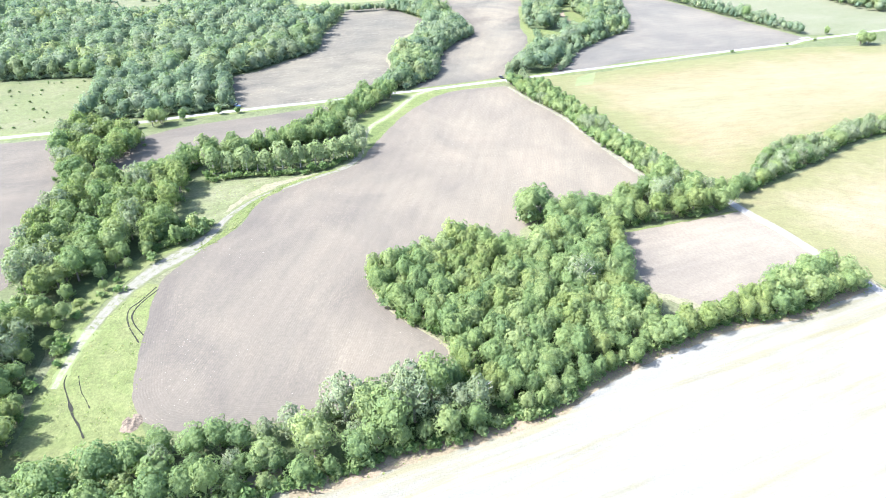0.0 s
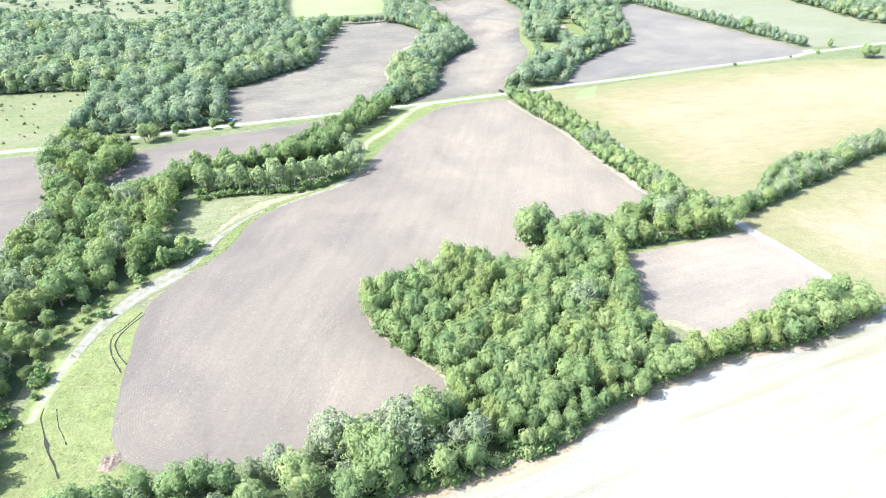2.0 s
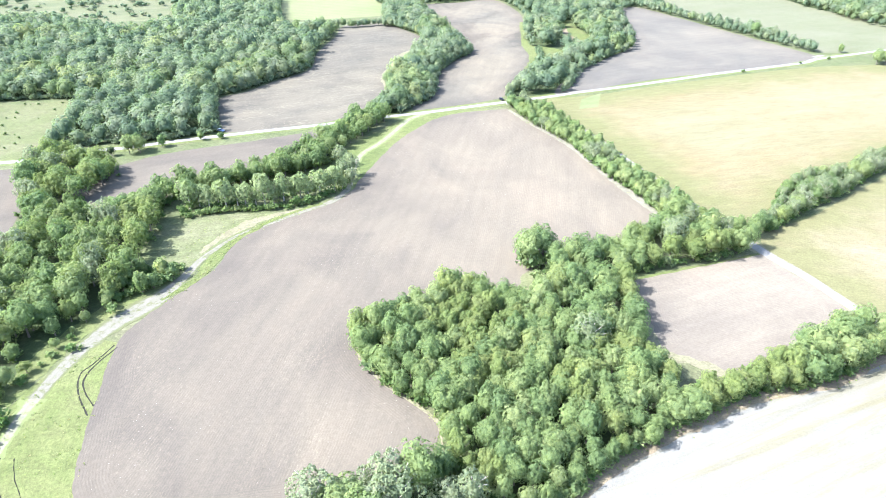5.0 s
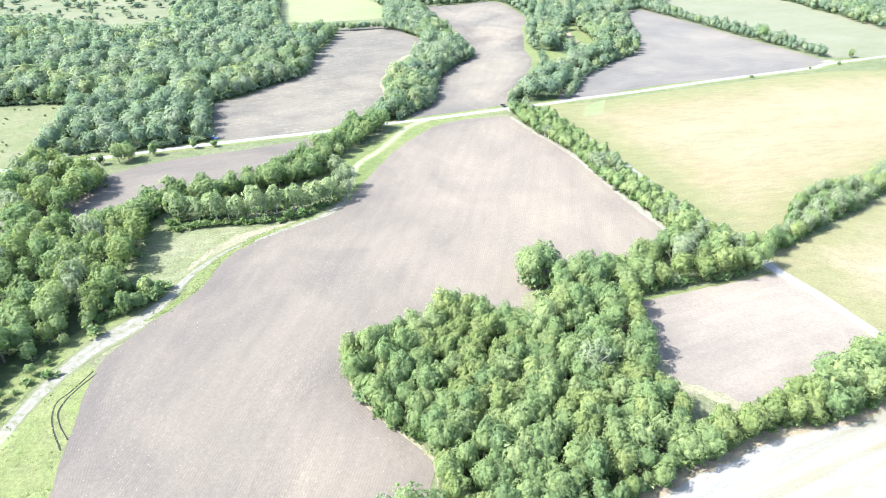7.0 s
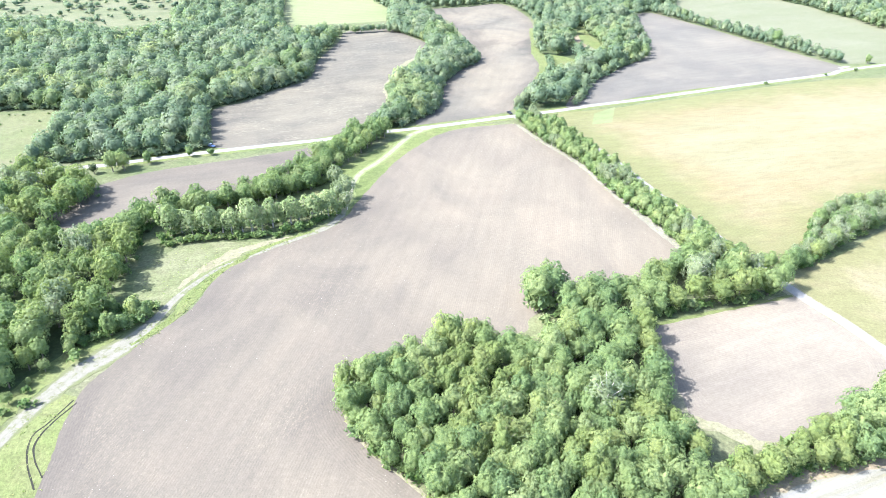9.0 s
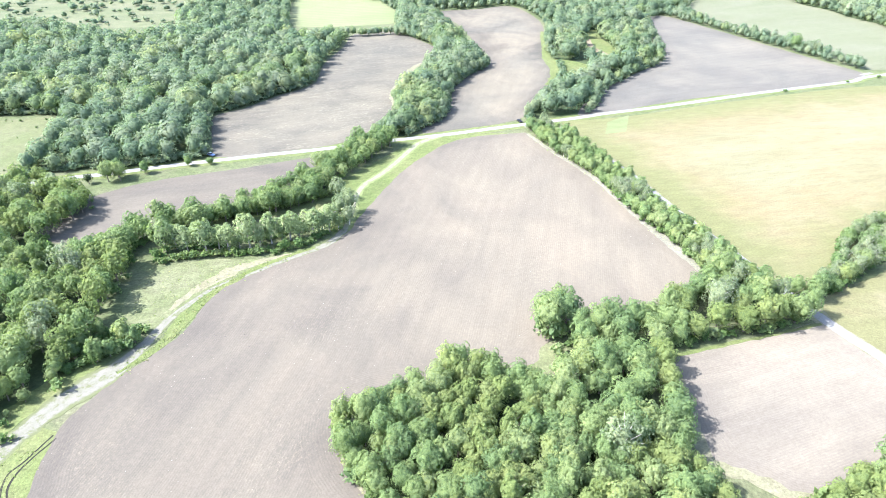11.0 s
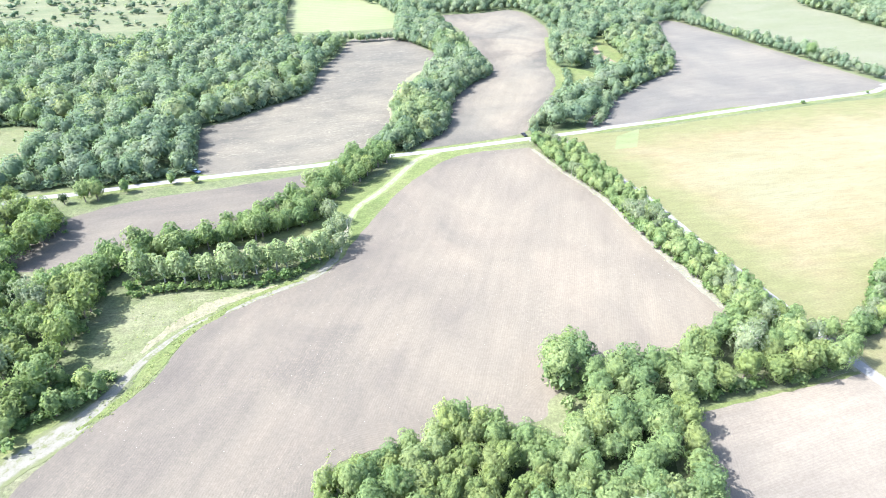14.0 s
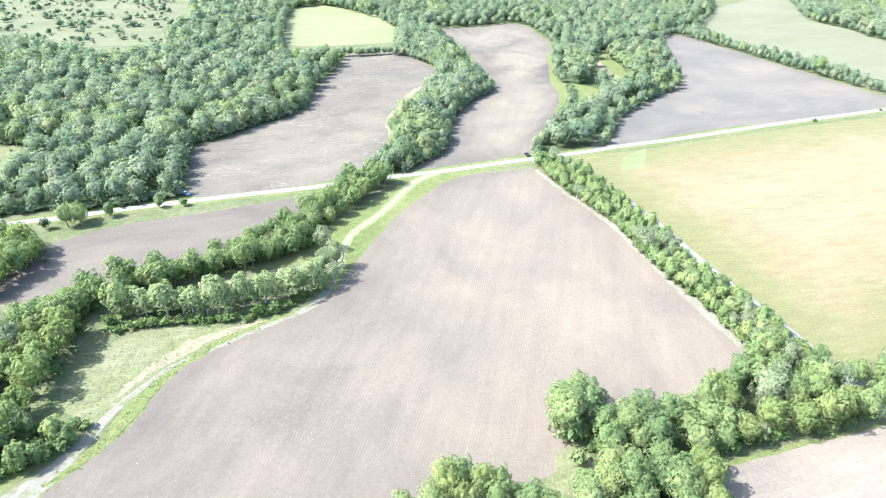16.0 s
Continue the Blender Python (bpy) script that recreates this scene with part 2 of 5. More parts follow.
WOODFLOOR = sward("woodland_floor", ((0.3, (0.03, 0.047, 0.017)), (0.6, (0.047, 0.069, 0.024)), (0.8, (0.069, 0.082, 0.034))), (0.077, 0.073, 0.043), 0, 1.0, 0.4)
SOIL_BIG = soil("tilled_soil", (0.096, 0.085, 0.066), (0.128, 0.111, 0.082), (0.197, 0.174, 0.119), 80, row=0.76, headland=9, litter=0.5, rows=0.12, drift=5.0)
SOIL_SMALL = soil("tilled_soil_pale", (0.122, 0.108, 0.084), (0.158, 0.138, 0.105), (0.227, 0.207, 0.148), 22, row=0.76, headland=8, litter=0.4, rows=0.1)
SOIL_DARK = soil("tilled_soil_dark", (0.080, 0.071, 0.056), (0.105, 0.093, 0.071), (0.173, 0.147, 0.101), 20, litter=0.6, rows=0.12)
SOIL_MID = soil("tilled_soil_littered", (0.076, 0.071, 0.056), (0.111, 0.100, 0.073), (0.212, 0.193, 0.134), 24, litter=0.7, rows=0.08, headland=10, spread=0.33, bit=0.55, bent=2.0, mottle=0.18, rim=0.04)
SOIL_EAST = soil("tilled_soil_grey", (0.088, 0.083, 0.069), (0.114, 0.104, 0.082), (0.180, 0.160, 0.116), 24, litter=0.35, rows=0.06, streak=2.5, mottle=0.12)
SOIL_FAR = soil("tilled_soil_drifted", (0.087, 0.081, 0.063), (0.128, 0.111, 0.080), (0.207, 0.179, 0.121), 80, litter=0.5, rows=0.06, streak=2.5, mottle=0.26, rim=0.14)
GRAVEL = gravel("pale_road_gravel", (0.189, 0.187, 0.177), (0.166, 0.164, 0.152), (0.143, 0.143, 0.106), 0.4)
TRACKBED = gravel("track_dust_and_stones", (0.150, 0.144, 0.120), (0.128, 0.122, 0.098), (0.080, 0.092, 0.037), 0.85, 0.6)
GRASSTRACK = gravel("grassed_wheel_lines", (0.167, 0.162, 0.128), (0.144, 0.144, 0.097), (0.117, 0.140, 0.055), 1.0, 0.4)
MUD = plain("churned_mud", (0.017, 0.017, 0.012), 0.9, 0.35, 1.5)
BANK = plain("eroded_red_clay", (0.107, 0.086, 0.063), 0.95, 0.7, 1.1)
EARTH = plain("dark_earth_clods", (0.098, 0.089, 0.075), 0.95, 0.25, 3.0)
CLOD = plain("bleached_crop_litter", (0.2, 0.183, 0.15), 0.95, 0.2, 3.0)
LEAF_GREENS = ((0.0, (0.119, 0.177, 0.081)), (0.25, (0.147, 0.210, 0.089)), (0.6, (0.177, 0.235, 0.097)), (0.85, (0.202, 0.250, 0.116)), (1.0, (0.214, 0.259, 0.095)))
LEAF = foliage("broadleaf_foliage", LEAF_GREENS)
LEAF_YELLOW = foliage("yellowish_foliage", ((0.0, (0.153, 0.204, 0.077)), (0.5, (0.173, 0.222, 0.081)), (1.0, (0.194, 0.234, 0.093))))
# Far leaves are bluer than LEAF: distance haze put into their colour.
LEAF_FAR = foliage("hazed_far_foliage", tuple((p, (r * 0.90, g * 0.885, b * 1.30)) for p, (r, g, b) in LEAF_GREENS), grain=0.9, fleck=0.11)
# Warmer patches: the look of sunlit tops, and less haze, put into the colour.
LEAF_WARM = foliage("sunlit_hazed_foliage", tuple((p, (r * 0.99, g * 0.95, b * 1.12)) for p, (r, g, b) in LEAF_GREENS), grain=0.9, fleck=0.12)
SILVER = foliage("silvery_foliage", ((0.0, (0.158, 0.200, 0.110)), (0.5, (0.176, 0.215, 0.124)), (1.0, (0.193, 0.228, 0.142))), 0.4)
POPLAR = foliage("poplar_foliage", ((0.0, (0.190, 0.246, 0.112)), (1.0, (0.222, 0.272, 0.136))), 0.4)
SHRUBLEAF = foliage("shrub_foliage", ((0.0, (0.082, 0.142, 0.050)), (0.5, (0.110, 0.172, 0.060)), (1.0, (0.152, 0.206, 0.080))))
CEDAR = foliage("cedar_foliage", ((0.0, (0.045, 0.066, 0.030)), (1.0, (0.058, 0.084, 0.038))), 0.1)
TUFTLEAF = foliage("weed_and_grass_blades", ((0.0, (0.12, 0.165, 0.05)), (0.5, (0.16, 0.2, 0.065)), (1.0, (0.22, 0.215, 0.11))))
BARK = plain("grey_bark", (0.14, 0.12, 0.1), 0.9, 0.3, 3.0)
PALEBARK = plain("pale_bark", (0.36, 0.335, 0.29), 0.9, 0.25, 3.0)

# ---- the plan: corners in metres, x across, y ahead ----
BIG = [
    (43, 409), (54.5, 382), (64.5, 362.5), (72.5, 343.5), (78, 324), (87.5, 293), (96, 268), (95.5, 260.5), (75, 240.5), (43.5, 230.5),
    (31.5, 222.5), (28.5, 214.5), (3.5, 207.5), (-18, 201.5), (-27, 193), (-25, 181.5), (-19.5, 171.5), (-13.5, 164.5), (-4.5, 157),
    (0.5, 150.5), (1, 143.5), (-5.5, 131.5), (-28, 123), (-50, 118.5), (-67, 116.5), (-77.5, 119), (-83, 124), (-87.5, 132), (-91, 144),
    (-95, 160), (-98.5, 175.5), (-99.5, 187.5), (-96.5, 196.5), (-93.5, 204.5), (-87.5, 215), (-82.5, 226), (-80.5, 242), (-76, 254.5),
    (-64, 269), (-49.5, 280), (-40, 294), (-37.5, 305.5), (-33.5, 320), (-27, 342.5), (-21, 359), (-13, 375), (-2, 392.5), (13.5, 403.5),
    (38, 409.5),
]
SMALL = [
    (73, 219.5), (90.5, 225.5), (107.5, 231), (124, 236.5), (130.5, 223), (137.5, 204), (134.5, 192.5), (123, 181), (102, 169),
    (87.5, 168.5), (79, 173.5), (69.5, 178), (68.5, 189), (69, 201.5), (70, 212),
]
WHITE = [
    (-52.5, 93), (-36.5, 98), (-25, 101), (-12, 107), (2, 112), (17, 117.5), (31.5, 124.5), (39, 131), (48.5, 137.5), (61.5, 145),
    (71.5, 150), (84.5, 156.5), (98.5, 161), (113, 164), (128, 171.5), (146, 180.5), (152, 168.5), (169, 142), (260, -80), (-130, -80),
]
GOLD = [
    (105, 439.5), (163, 464), (271, 503.5), (352.5, 515), (536.5, 556), (392, 385.5), (246, 336.5), (208.5, 312), (171, 288.5), (145, 263),
    (130.5, 255.5), (114, 258.5), (113.5, 274.5), (108, 297.5), (101, 319), (95, 340.5), (86.5, 367), (78.5, 388.5), (68.5, 413),
    (67, 428.5),
]
STRAW = [
    (128.5, 242.5), (137, 255.5), (158, 266), (178.5, 281), (210.5, 304.5), (235, 317), (291.5, 342), (358.5, 345.5), (214.5, 176),
    (172, 170), (154, 181.5), (148, 195), (142, 206.5), (136, 223),
]
LEFT = [
    (-300, 306), (-233, 315), (-217, 318.5), (-201.5, 318.5), (-183.5, 279), (-172.5, 242.5), (-165, 212.5), (-157, 194), (-153.5, 180.5),
    (-174, 144.5),
]
STRIP = [
    (-165.5, 304), (-163, 317), (-159.5, 324.5), (-153.5, 330.5), (-147, 336.5), (-130.5, 345.5), (-104.5, 356), (-82, 366.5), (-69, 371.5),
    (-64, 364.5), (-63.5, 343.5), (-72.5, 324), (-99.5, 310), (-121.5, 297), (-138, 289), (-154, 281.5), (-166.5, 288),
]
MID = [
    (-122.5, 373), (-133, 399.5), (-142.5, 433), (-130, 448), (-114.5, 474.5), (-97, 504), (-99.5, 555), (-94, 612), (-91.5, 658.5),
    (-55, 668.5), (-34, 640.5), (-15, 604.5), (-16, 572), (-29, 551), (-35, 517.5), (-40, 485.5), (-35.5, 448), (-43, 415.5), (-56, 396),
    (-68, 386.5), (-95.5, 376.5), (-115, 370.5),
]
NORTH = [
    (-19, 763), (20.5, 782), (57.5, 798.5), (78.5, 740), (81, 678), (72.5, 601.5), (72.5, 569.5), (76.5, 544), (64.5, 501), (49.5, 456),
    (41.5, 435), (24, 423), (0, 413.5), (-16, 409), (-12, 429.5), (-1.5, 460.5), (0.5, 495), (11, 525.5), (27.5, 564.5), (18, 620),
    (1.5, 702),
]
EAST = [
    (188.5, 734.5), (211, 748), (241, 682.5), (264, 623), (290.5, 558.5), (297.5, 536.5), (281, 523.5), (225.5, 498), (169, 481),
    (130.5, 464.5), (77.5, 440), (98.5, 491), (131, 533), (157, 565.5), (165.5, 588.5), (174, 651),
]
LIME = [
    (-165.5, 719.5), (-178.5, 782.5), (-192, 896.5), (-172, 913.5), (-128, 876), (-92, 841), (-64.5, 767), (-57.5, 714), (-88.5, 696),
    (-128, 687.5), (-152, 691),
]
PALE = [
    (243, 791.5), (288.5, 886.5), (345, 953.5), (436.5, 1022.5), (401.5, 910.5), (379.5, 828), (390.5, 786), (399, 733), (439, 648.5),
    (398.5, 568), (316, 548), (305, 564), (277, 653), (254.5, 720),
]
PALE2 = [
    (188, 987), (232, 891.5), (249, 908), (286, 1015.5),
]
PASTURE = [
    (-375.5, 402), (-294.5, 419), (-262, 422.5), (-236, 427), (-217.5, 383), (-211, 362.5), (-208, 333.5), (-240, 327), (-303.5, 310.5),
]
SAVANNA = [
    (-531, 664), (-442, 723.5), (-406.5, 720), (-335.5, 679), (-303, 671), (-279, 710), (-303.5, 777), (-309.5, 853), (-332.5, 950),
    (-355.5, 997), (-798.5, 977),
]
MEADOW = [
    (-108, 238), (-108.5, 253), (-103, 264.5), (-89.5, 270.5), (-71, 271.5), (-64, 272), (-72, 263), (-81, 250), (-86.5, 238),
    (-91.5, 229.5), (-97.5, 228.5),
]
CORNER = [
    (-97.5, 181.5), (-95.5, 166), (-89.5, 144), (-82.5, 124.5), (-74.5, 110), (-79, 100), (-95, 95.5), (-109.5, 101.5), (-109.5, 114),
    (-113, 128), (-116, 143), (-116.5, 157.5), (-112, 175.5), (-107, 184.5),
]
PATCH = [
    (91.2, 430), (106, 441.5), (99.5, 412.5), (87.8, 410.5),
]
ROAD = [
    (-313.5, 304.5), (-237.5, 323), (-224.5, 327), (-208.5, 331.5), (-185, 342), (-166.5, 348), (-150, 355), (-121, 365.5), (-92.5, 375),
    (-64.5, 384), (-41.5, 393.5), (-4.5, 405.5), (14.5, 413), (43.5, 424.5), (70.5, 434.5), (94, 445), (129, 458), (166.5, 474), (207, 491),
    (249.5, 507), (280, 519), (294, 529), (340, 547.5), (417, 579.5),
]
LANE = [
    (42.5, 422), (62, 418), (78, 379.5), (88, 355.5), (94.5, 333), (101, 311), (104.5, 301), (125.5, 240.5), (134.5, 220), (140, 204),
    (148.5, 181.5), (160, 152.5),
]
TRACK = [
    (-6.5, 404), (-11.5, 399), (-18, 391), (-22.5, 379), (-28, 363), (-33, 351), (-39, 340), (-41.5, 327), (-41, 311), (-41.5, 295.5),
    (-46.5, 283.5), (-54, 277), (-63, 269), (-71.5, 261), (-80.5, 251.5), (-86, 242), (-89, 235), (-90.5, 228.5), (-92, 221), (-94, 213),
    (-97, 205.5), (-101.5, 199), (-105, 193), (-108.5, 183), (-111, 171), (-112, 159), (-112, 151.5), (-111, 141.5), (-110, 132.5),
]
STUB = [
    (294, 534.5), (299.5, 538), (304, 540),
]
VERGE_GROVE = [
    (-26, 201.5), (-27.5, 193), (-25, 182), (-19.5, 172), (-13.5, 164.5), (-4.5, 156.5), (1.5, 149.5), (2.5, 142),
]
FOOT = [
    (-97, 219), (-102.5, 211), (-109, 202), (-113.5, 192), (-117, 181), (-119, 170), (-119.5, 156),
]
DUST = [
    (-91.5, 238), (-89, 246), (-84, 255), (-77, 264), (-68, 270.5), (-59, 276),
]
VERGE_TRACK = [
    (-94.5, 206.5), (-89.5, 215), (-86, 223), (-85, 232), (-83.5, 241), (-79, 252), (-64, 270), (-50.5, 280.5),
]
RUT_A = [
    (-100, 182.5), (-102.5, 173.5), (-104, 170), (-103, 165.5), (-100, 160), (-94, 152.5),
]
RUT_B = [
    (-98.5, 181.5), (-101, 175), (-102, 170), (-101.5, 165.5), (-98.5, 161), (-94, 156),
]
DITCH = [
    (-109, 138), (-108, 134.5), (-105, 130), (-101.4, 125), (-99.2, 122), (-96.9, 119.6), (-94.5, 116.5), (-92.7, 114.5),
]
GULLET = [
    (-105.4, 137.8), (-103.5, 134.5), (-101.4, 131.2), (-98.5, 127.8), (-96.2, 125),
]
GROVE = [
    (-27.5, 189.5), (-25, 190), (-14, 197), (-3, 203), (4, 209.5), (14, 209.5), (25, 204.5), (34, 197), (54, 187.5), (59, 187.5),
    (62.5, 178.5), (67.5, 169), (62, 146.5), (48.5, 138), (39, 131.5), (31.5, 125.5), (22, 122), (10, 128.5), (4, 140), (2, 152.5),
    (-4.5, 156.5), (-13.5, 164.5), (-19.5, 172), (-25, 182),
]
HEDGE = [
    (-114, 88), (-95, 94), (-85, 100.5), (-79.5, 102.5), (-72.5, 110.5), (-63, 111), (-53.5, 113), (-44.5, 115.5), (-38, 118), (-27, 122),
    (-21.5, 126), (-13, 127.5), (-4, 130.5), (7, 134), (23, 136.5), (31.5, 125.5), (17, 118.5), (2, 112), (-12, 107.5), (-25, 101.5),
    (-36, 98), (-52.5, 93), (-84, 84), (-108.5, 75),
]
HEDGE_R = [
    (62, 146), (72, 151), (84.5, 157), (99, 161), (113, 164.5), (127.5, 171.5), (145.5, 181), (149, 184.5), (145, 184.5), (136, 189.5),
    (128, 188.5), (119.5, 179.5), (106, 177), (98.5, 171.5), (84, 164), (67.5, 158.5),
]
ARM = [
    (36, 222), (38, 226.5), (45, 226), (54, 233.5), (63, 234.5), (75, 242.5), (85, 249.5), (96, 260.5), (108, 261.5), (124, 250),
    (129.5, 243.5), (112.5, 234.5), (97.5, 231), (82, 226), (70, 221.5), (67, 205), (63.5, 182.5), (52.5, 179.5), (35, 191),
]
LANEROW = [
    (96, 266.5), (93, 278.5), (88, 293), (82.5, 308), (78, 324.5), (73, 343.5), (64.5, 363), (54.5, 382.5), (45, 410), (47.5, 424.5),
    (61.5, 421), (74, 393), (78, 365.5), (85, 348), (92.5, 333), (99.5, 312.5), (107, 294.5), (110.5, 281), (117, 271.5), (122, 266),
    (103.5, 253.5),
]
EASTROW = [
    (134, 252), (137.5, 260.5), (159, 292), (174, 301.5), (198.5, 309.5), (211.5, 323.5), (242.5, 335.5), (319.5, 364), (307.5, 342),
    (238, 323), (210, 309), (180.5, 285), (162, 274.5),
]
FENCEROW = [
    (210.5, 756), (243, 687), (265.5, 626.5), (286, 579.5), (302, 547.5), (303.5, 549), (293, 596.5), (273, 647), (245, 698), (232, 759),
]
CREEK = [
    (81.5, 442), (104, 494.5), (131, 533), (156.5, 562.5), (166, 585), (175.5, 653), (189.5, 724.5), (213, 756.5), (237.5, 776),
    (288.5, 886), (304, 981), (174.5, 975), (182, 955), (213.5, 1022.5), (31.5, 1019), (-91.5, 963.5), (-89, 836.5), (-62, 762),
    (-54, 744.5), (-19.5, 768.5), (20.5, 785), (57.5, 801.5), (80, 742.5), (82.5, 678.5), (73.5, 593), (78.5, 541), (63, 488.5), (45, 441),
    (45, 424.5),
]
MIDROW = [
    (-16, 415), (-3.5, 438.5), (-1.5, 482), (9.5, 520.5), (25, 550), (22, 571), (9, 617.5), (-6, 687.5), (-24, 742.5), (-60, 750),
    (-56, 680.5), (-53, 662), (-17, 608), (-20, 558.5), (-30, 504), (-38.5, 477.5), (-34, 441.5), (-44.5, 399.5), (-53, 381.5), (-51.5, 371),
    (-30, 392.5),
]
ROW_A = [
    (-30, 394), (-44, 395.5), (-59, 366), (-62.5, 349.5), (-64, 323), (-75, 315), (-94.5, 303.5), (-116.5, 292.5), (-125.5, 282.5),
    (-142.5, 270), (-157.5, 263.5), (-148, 248), (-138, 259), (-126.5, 270), (-115, 285.5), (-111, 297.5), (-104, 305.5), (-86, 316.5),
    (-70.5, 324), (-63, 331.5), (-55.5, 340), (-48, 352), (-38.5, 374),
]
ROW_B = [
    (-107, 278), (-93.5, 280.5), (-71, 288), (-57.5, 296), (-50, 302.5), (-44.5, 303.5), (-41.5, 304), (-42, 295.5), (-49, 289),
    (-58.5, 279.5), (-72, 274.5), (-90, 272), (-102.5, 270), (-109, 264), (-110.5, 269.5),
]
LEFTWOOD = [
    (-198, 311), (-190, 333.5), (-175.5, 325), (-159.5, 316), (-156, 308.5), (-160.5, 285), (-156.5, 274.5), (-133, 270), (-118.5, 270.5),
    (-117, 260), (-113.5, 246), (-113, 231), (-110, 204.5), (-111.5, 181.5), (-119, 169.5), (-119, 159), (-116, 144), (-113.5, 126),
    (-108.5, 112), (-110, 102.5), (-121.5, 94), (-155.5, 135.5), (-141, 166), (-145.5, 181.5), (-154, 194.5), (-163, 230.5), (-167.5, 254),
]
BUSHARM = [
    (-118, 217.5), (-103, 225), (-94, 227), (-91.5, 226), (-93.5, 220.5), (-105, 208.5), (-110.5, 202),
]
FOREST = [
    (-124, 369.5), (-133, 401.5), (-142.5, 435), (-130, 448), (-114.5, 473), (-97, 503), (-99.5, 555), (-94, 612), (-89.5, 652.5),
    (-55, 662), (-51, 648.5), (-90.5, 648.5), (-138.5, 640.5), (-163.5, 715.5), (-192, 871.5), (-172, 900), (-218.5, 982), (-343, 976.5),
    (-284.5, 794.5), (-277, 716), (-255, 657.5), (-278, 624.5), (-308.5, 633.5), (-374, 671.5), (-407, 675), (-488.5, 620), (-378, 405.5),
    (-296.5, 423), (-236.5, 428.5), (-215, 378), (-206, 338.5), (-188.5, 349), (-158, 354), (-128.5, 365.5),
]
FARWOOD = [
    (-89.5, 829.5), (-126.5, 867.5), (-170, 905), (-190.5, 892), (-220, 957.5), (-197, 1019.5), (-90, 1024), (-86.5, 918.5),
]
EASTWOOD = [
    (394, 909.5), (373.5, 837.5), (379.5, 809), (389, 783), (396.5, 728), (435, 642.5), (623.5, 915), (575, 1051), (441, 1034.5),
]
ROW_LINE = [
    (-45.5, 373), (-54, 356), (-59, 341), (-62.5, 321), (-74.5, 312.5), (-94, 301.5), (-116, 290.5), (-124.5, 281), (-141, 267.5),
]
VERGE_NORTH = [
    (80.5, 674), (76, 619), (72.5, 572.5), (77, 545.5), (66.5, 503.5),
]
CREASE = [
    (-75, 222.5), (-69, 224.5), (-62, 225), (-53.5, 227.5), (-45.5, 232), (-34.5, 239),
]
SANDSTRIP = [
    (116, 650), (114.5, 630), (114, 614), (117.2, 600), (120.5, 588),
]
THICKET = [
    (-102.5, 303), (-85, 313.5), (-69.5, 321.5), (-54, 334), (-50, 330), (-64, 318), (-83, 308), (-97.5, 300.5),
]
UPSTRIP = [
    (-102, 300), (-84, 309.5), (-69, 318.5), (-57, 330.5), (-49.5, 346), (-39.5, 362.5), (-26.5, 385), (-19, 394.5), (-2.5, 403.5),
    (29, 410), (29, 405), (13.5, 402), (2, 396.5), (-5, 387), (-12.5, 374), (-21, 357.5), (-26.5, 341.5), (-31.5, 326), (-33.5, 319),
    (-37, 304), (-40.5, 292.5), (-45, 289), (-54, 310.5), (-72, 307), (-90.5, 298.5),
]
BELT = [
    (-103, 649.5), (-88.5, 648), (-54, 660), (-35.5, 638.5), (-30.5, 635.5), (-52, 654), (-91, 650), (-100.5, 639.5),
]
NOOK = [
    (27.5, 218), (29.5, 225), (34, 226.5), (38.5, 224), (41, 216), (38.5, 209), (33, 206.5), (28, 210),
]


def smooth(points, step=3.0, closed=True):
    """Points along a curve through the corners (Catmull-Rom), about step metres apart."""
    p, n, out = [Vector(q) for q in points], len(points), []
    for i in range(n if closed else n - 1):
        if closed:
            a, b, c, d = p[i - 1], p[i], p[(i + 1) % n], p[(i + 2) % n]
        else:
            a, b, c, d = p[max(i - 1, 0)], p[i], p[i + 1], p[min(i + 2, n - 1)]
        k = max(1, round((c - b).length / step))
        for j in range(k):
            t = j / k
            out.append(0.5 * (2 * b + (c - a) * t + (2 * a - 5 * b + 4 * c - d) * t * t + (3 * b - a - 3 * c + d) * t ** 3))
    if not closed:
        out.append(p[-1])
    return out


def segments(points, closed=True):
    q = np.array([tuple(v) for v in points], float)
    return (q, np.roll(q, -1, 0)) if closed else (q[:-1], q[1:])


def gap(where, points, closed=True):
    """The distance from each place to a line of points."""
    a, b = segments(points, closed)
    best = np.full(len(where), 1e9)
    for s, e in zip(a, b):
        d = e - s
        t = np.clip(((where - s) @ d) / max(d @ d, 1e-9), 0, 1)
        best = np.minimum(best, np.hypot(*(where - s - t[:, None] * d).T))
    return best


def inside(where, points):
    a, b = segments(points)
    hits = np.zeros(len(where), bool)
    x, y = where.T
    for (x1, y1), (x2, y2) in zip(a, b):
        if y1 != y2:
            hits ^= ((y1 > y) != (y2 > y)) & (x < (x2 - x1) * (y - y1) / (y2 - y1) + x1)
    return hits


def mesh_from(name, verts, faces, material, floats=(), soft=False):
    me = bpy.data.meshes.new(name)
    me.from_pydata(verts, [], faces)
    for key, values in floats:
        me.attributes.new(key, "FLOAT", "POINT").data.foreach_set("value", np.asarray(values, np.float32))
    for m in material if isinstance(material, (list, tuple)) else [material]:
        me.materials.append(m)
    if soft:
        me.polygons.foreach_set("use_smooth", np.ones(len(me.polygons), bool))
    me.update()
    return me


def swell(x, y):
    """The gentle fall and rise of the land within a field, in metres."""
    return 0.25 * noise.noise((x * 0.012, y * 0.012, 3.1))


def rough(v, seed):
    return noise.noise((v.x * 0.13, v.y * 0.13, seed)) + 0.7 * noise.noise((v.x * 0.55, v.y * 0.55, seed + 4))


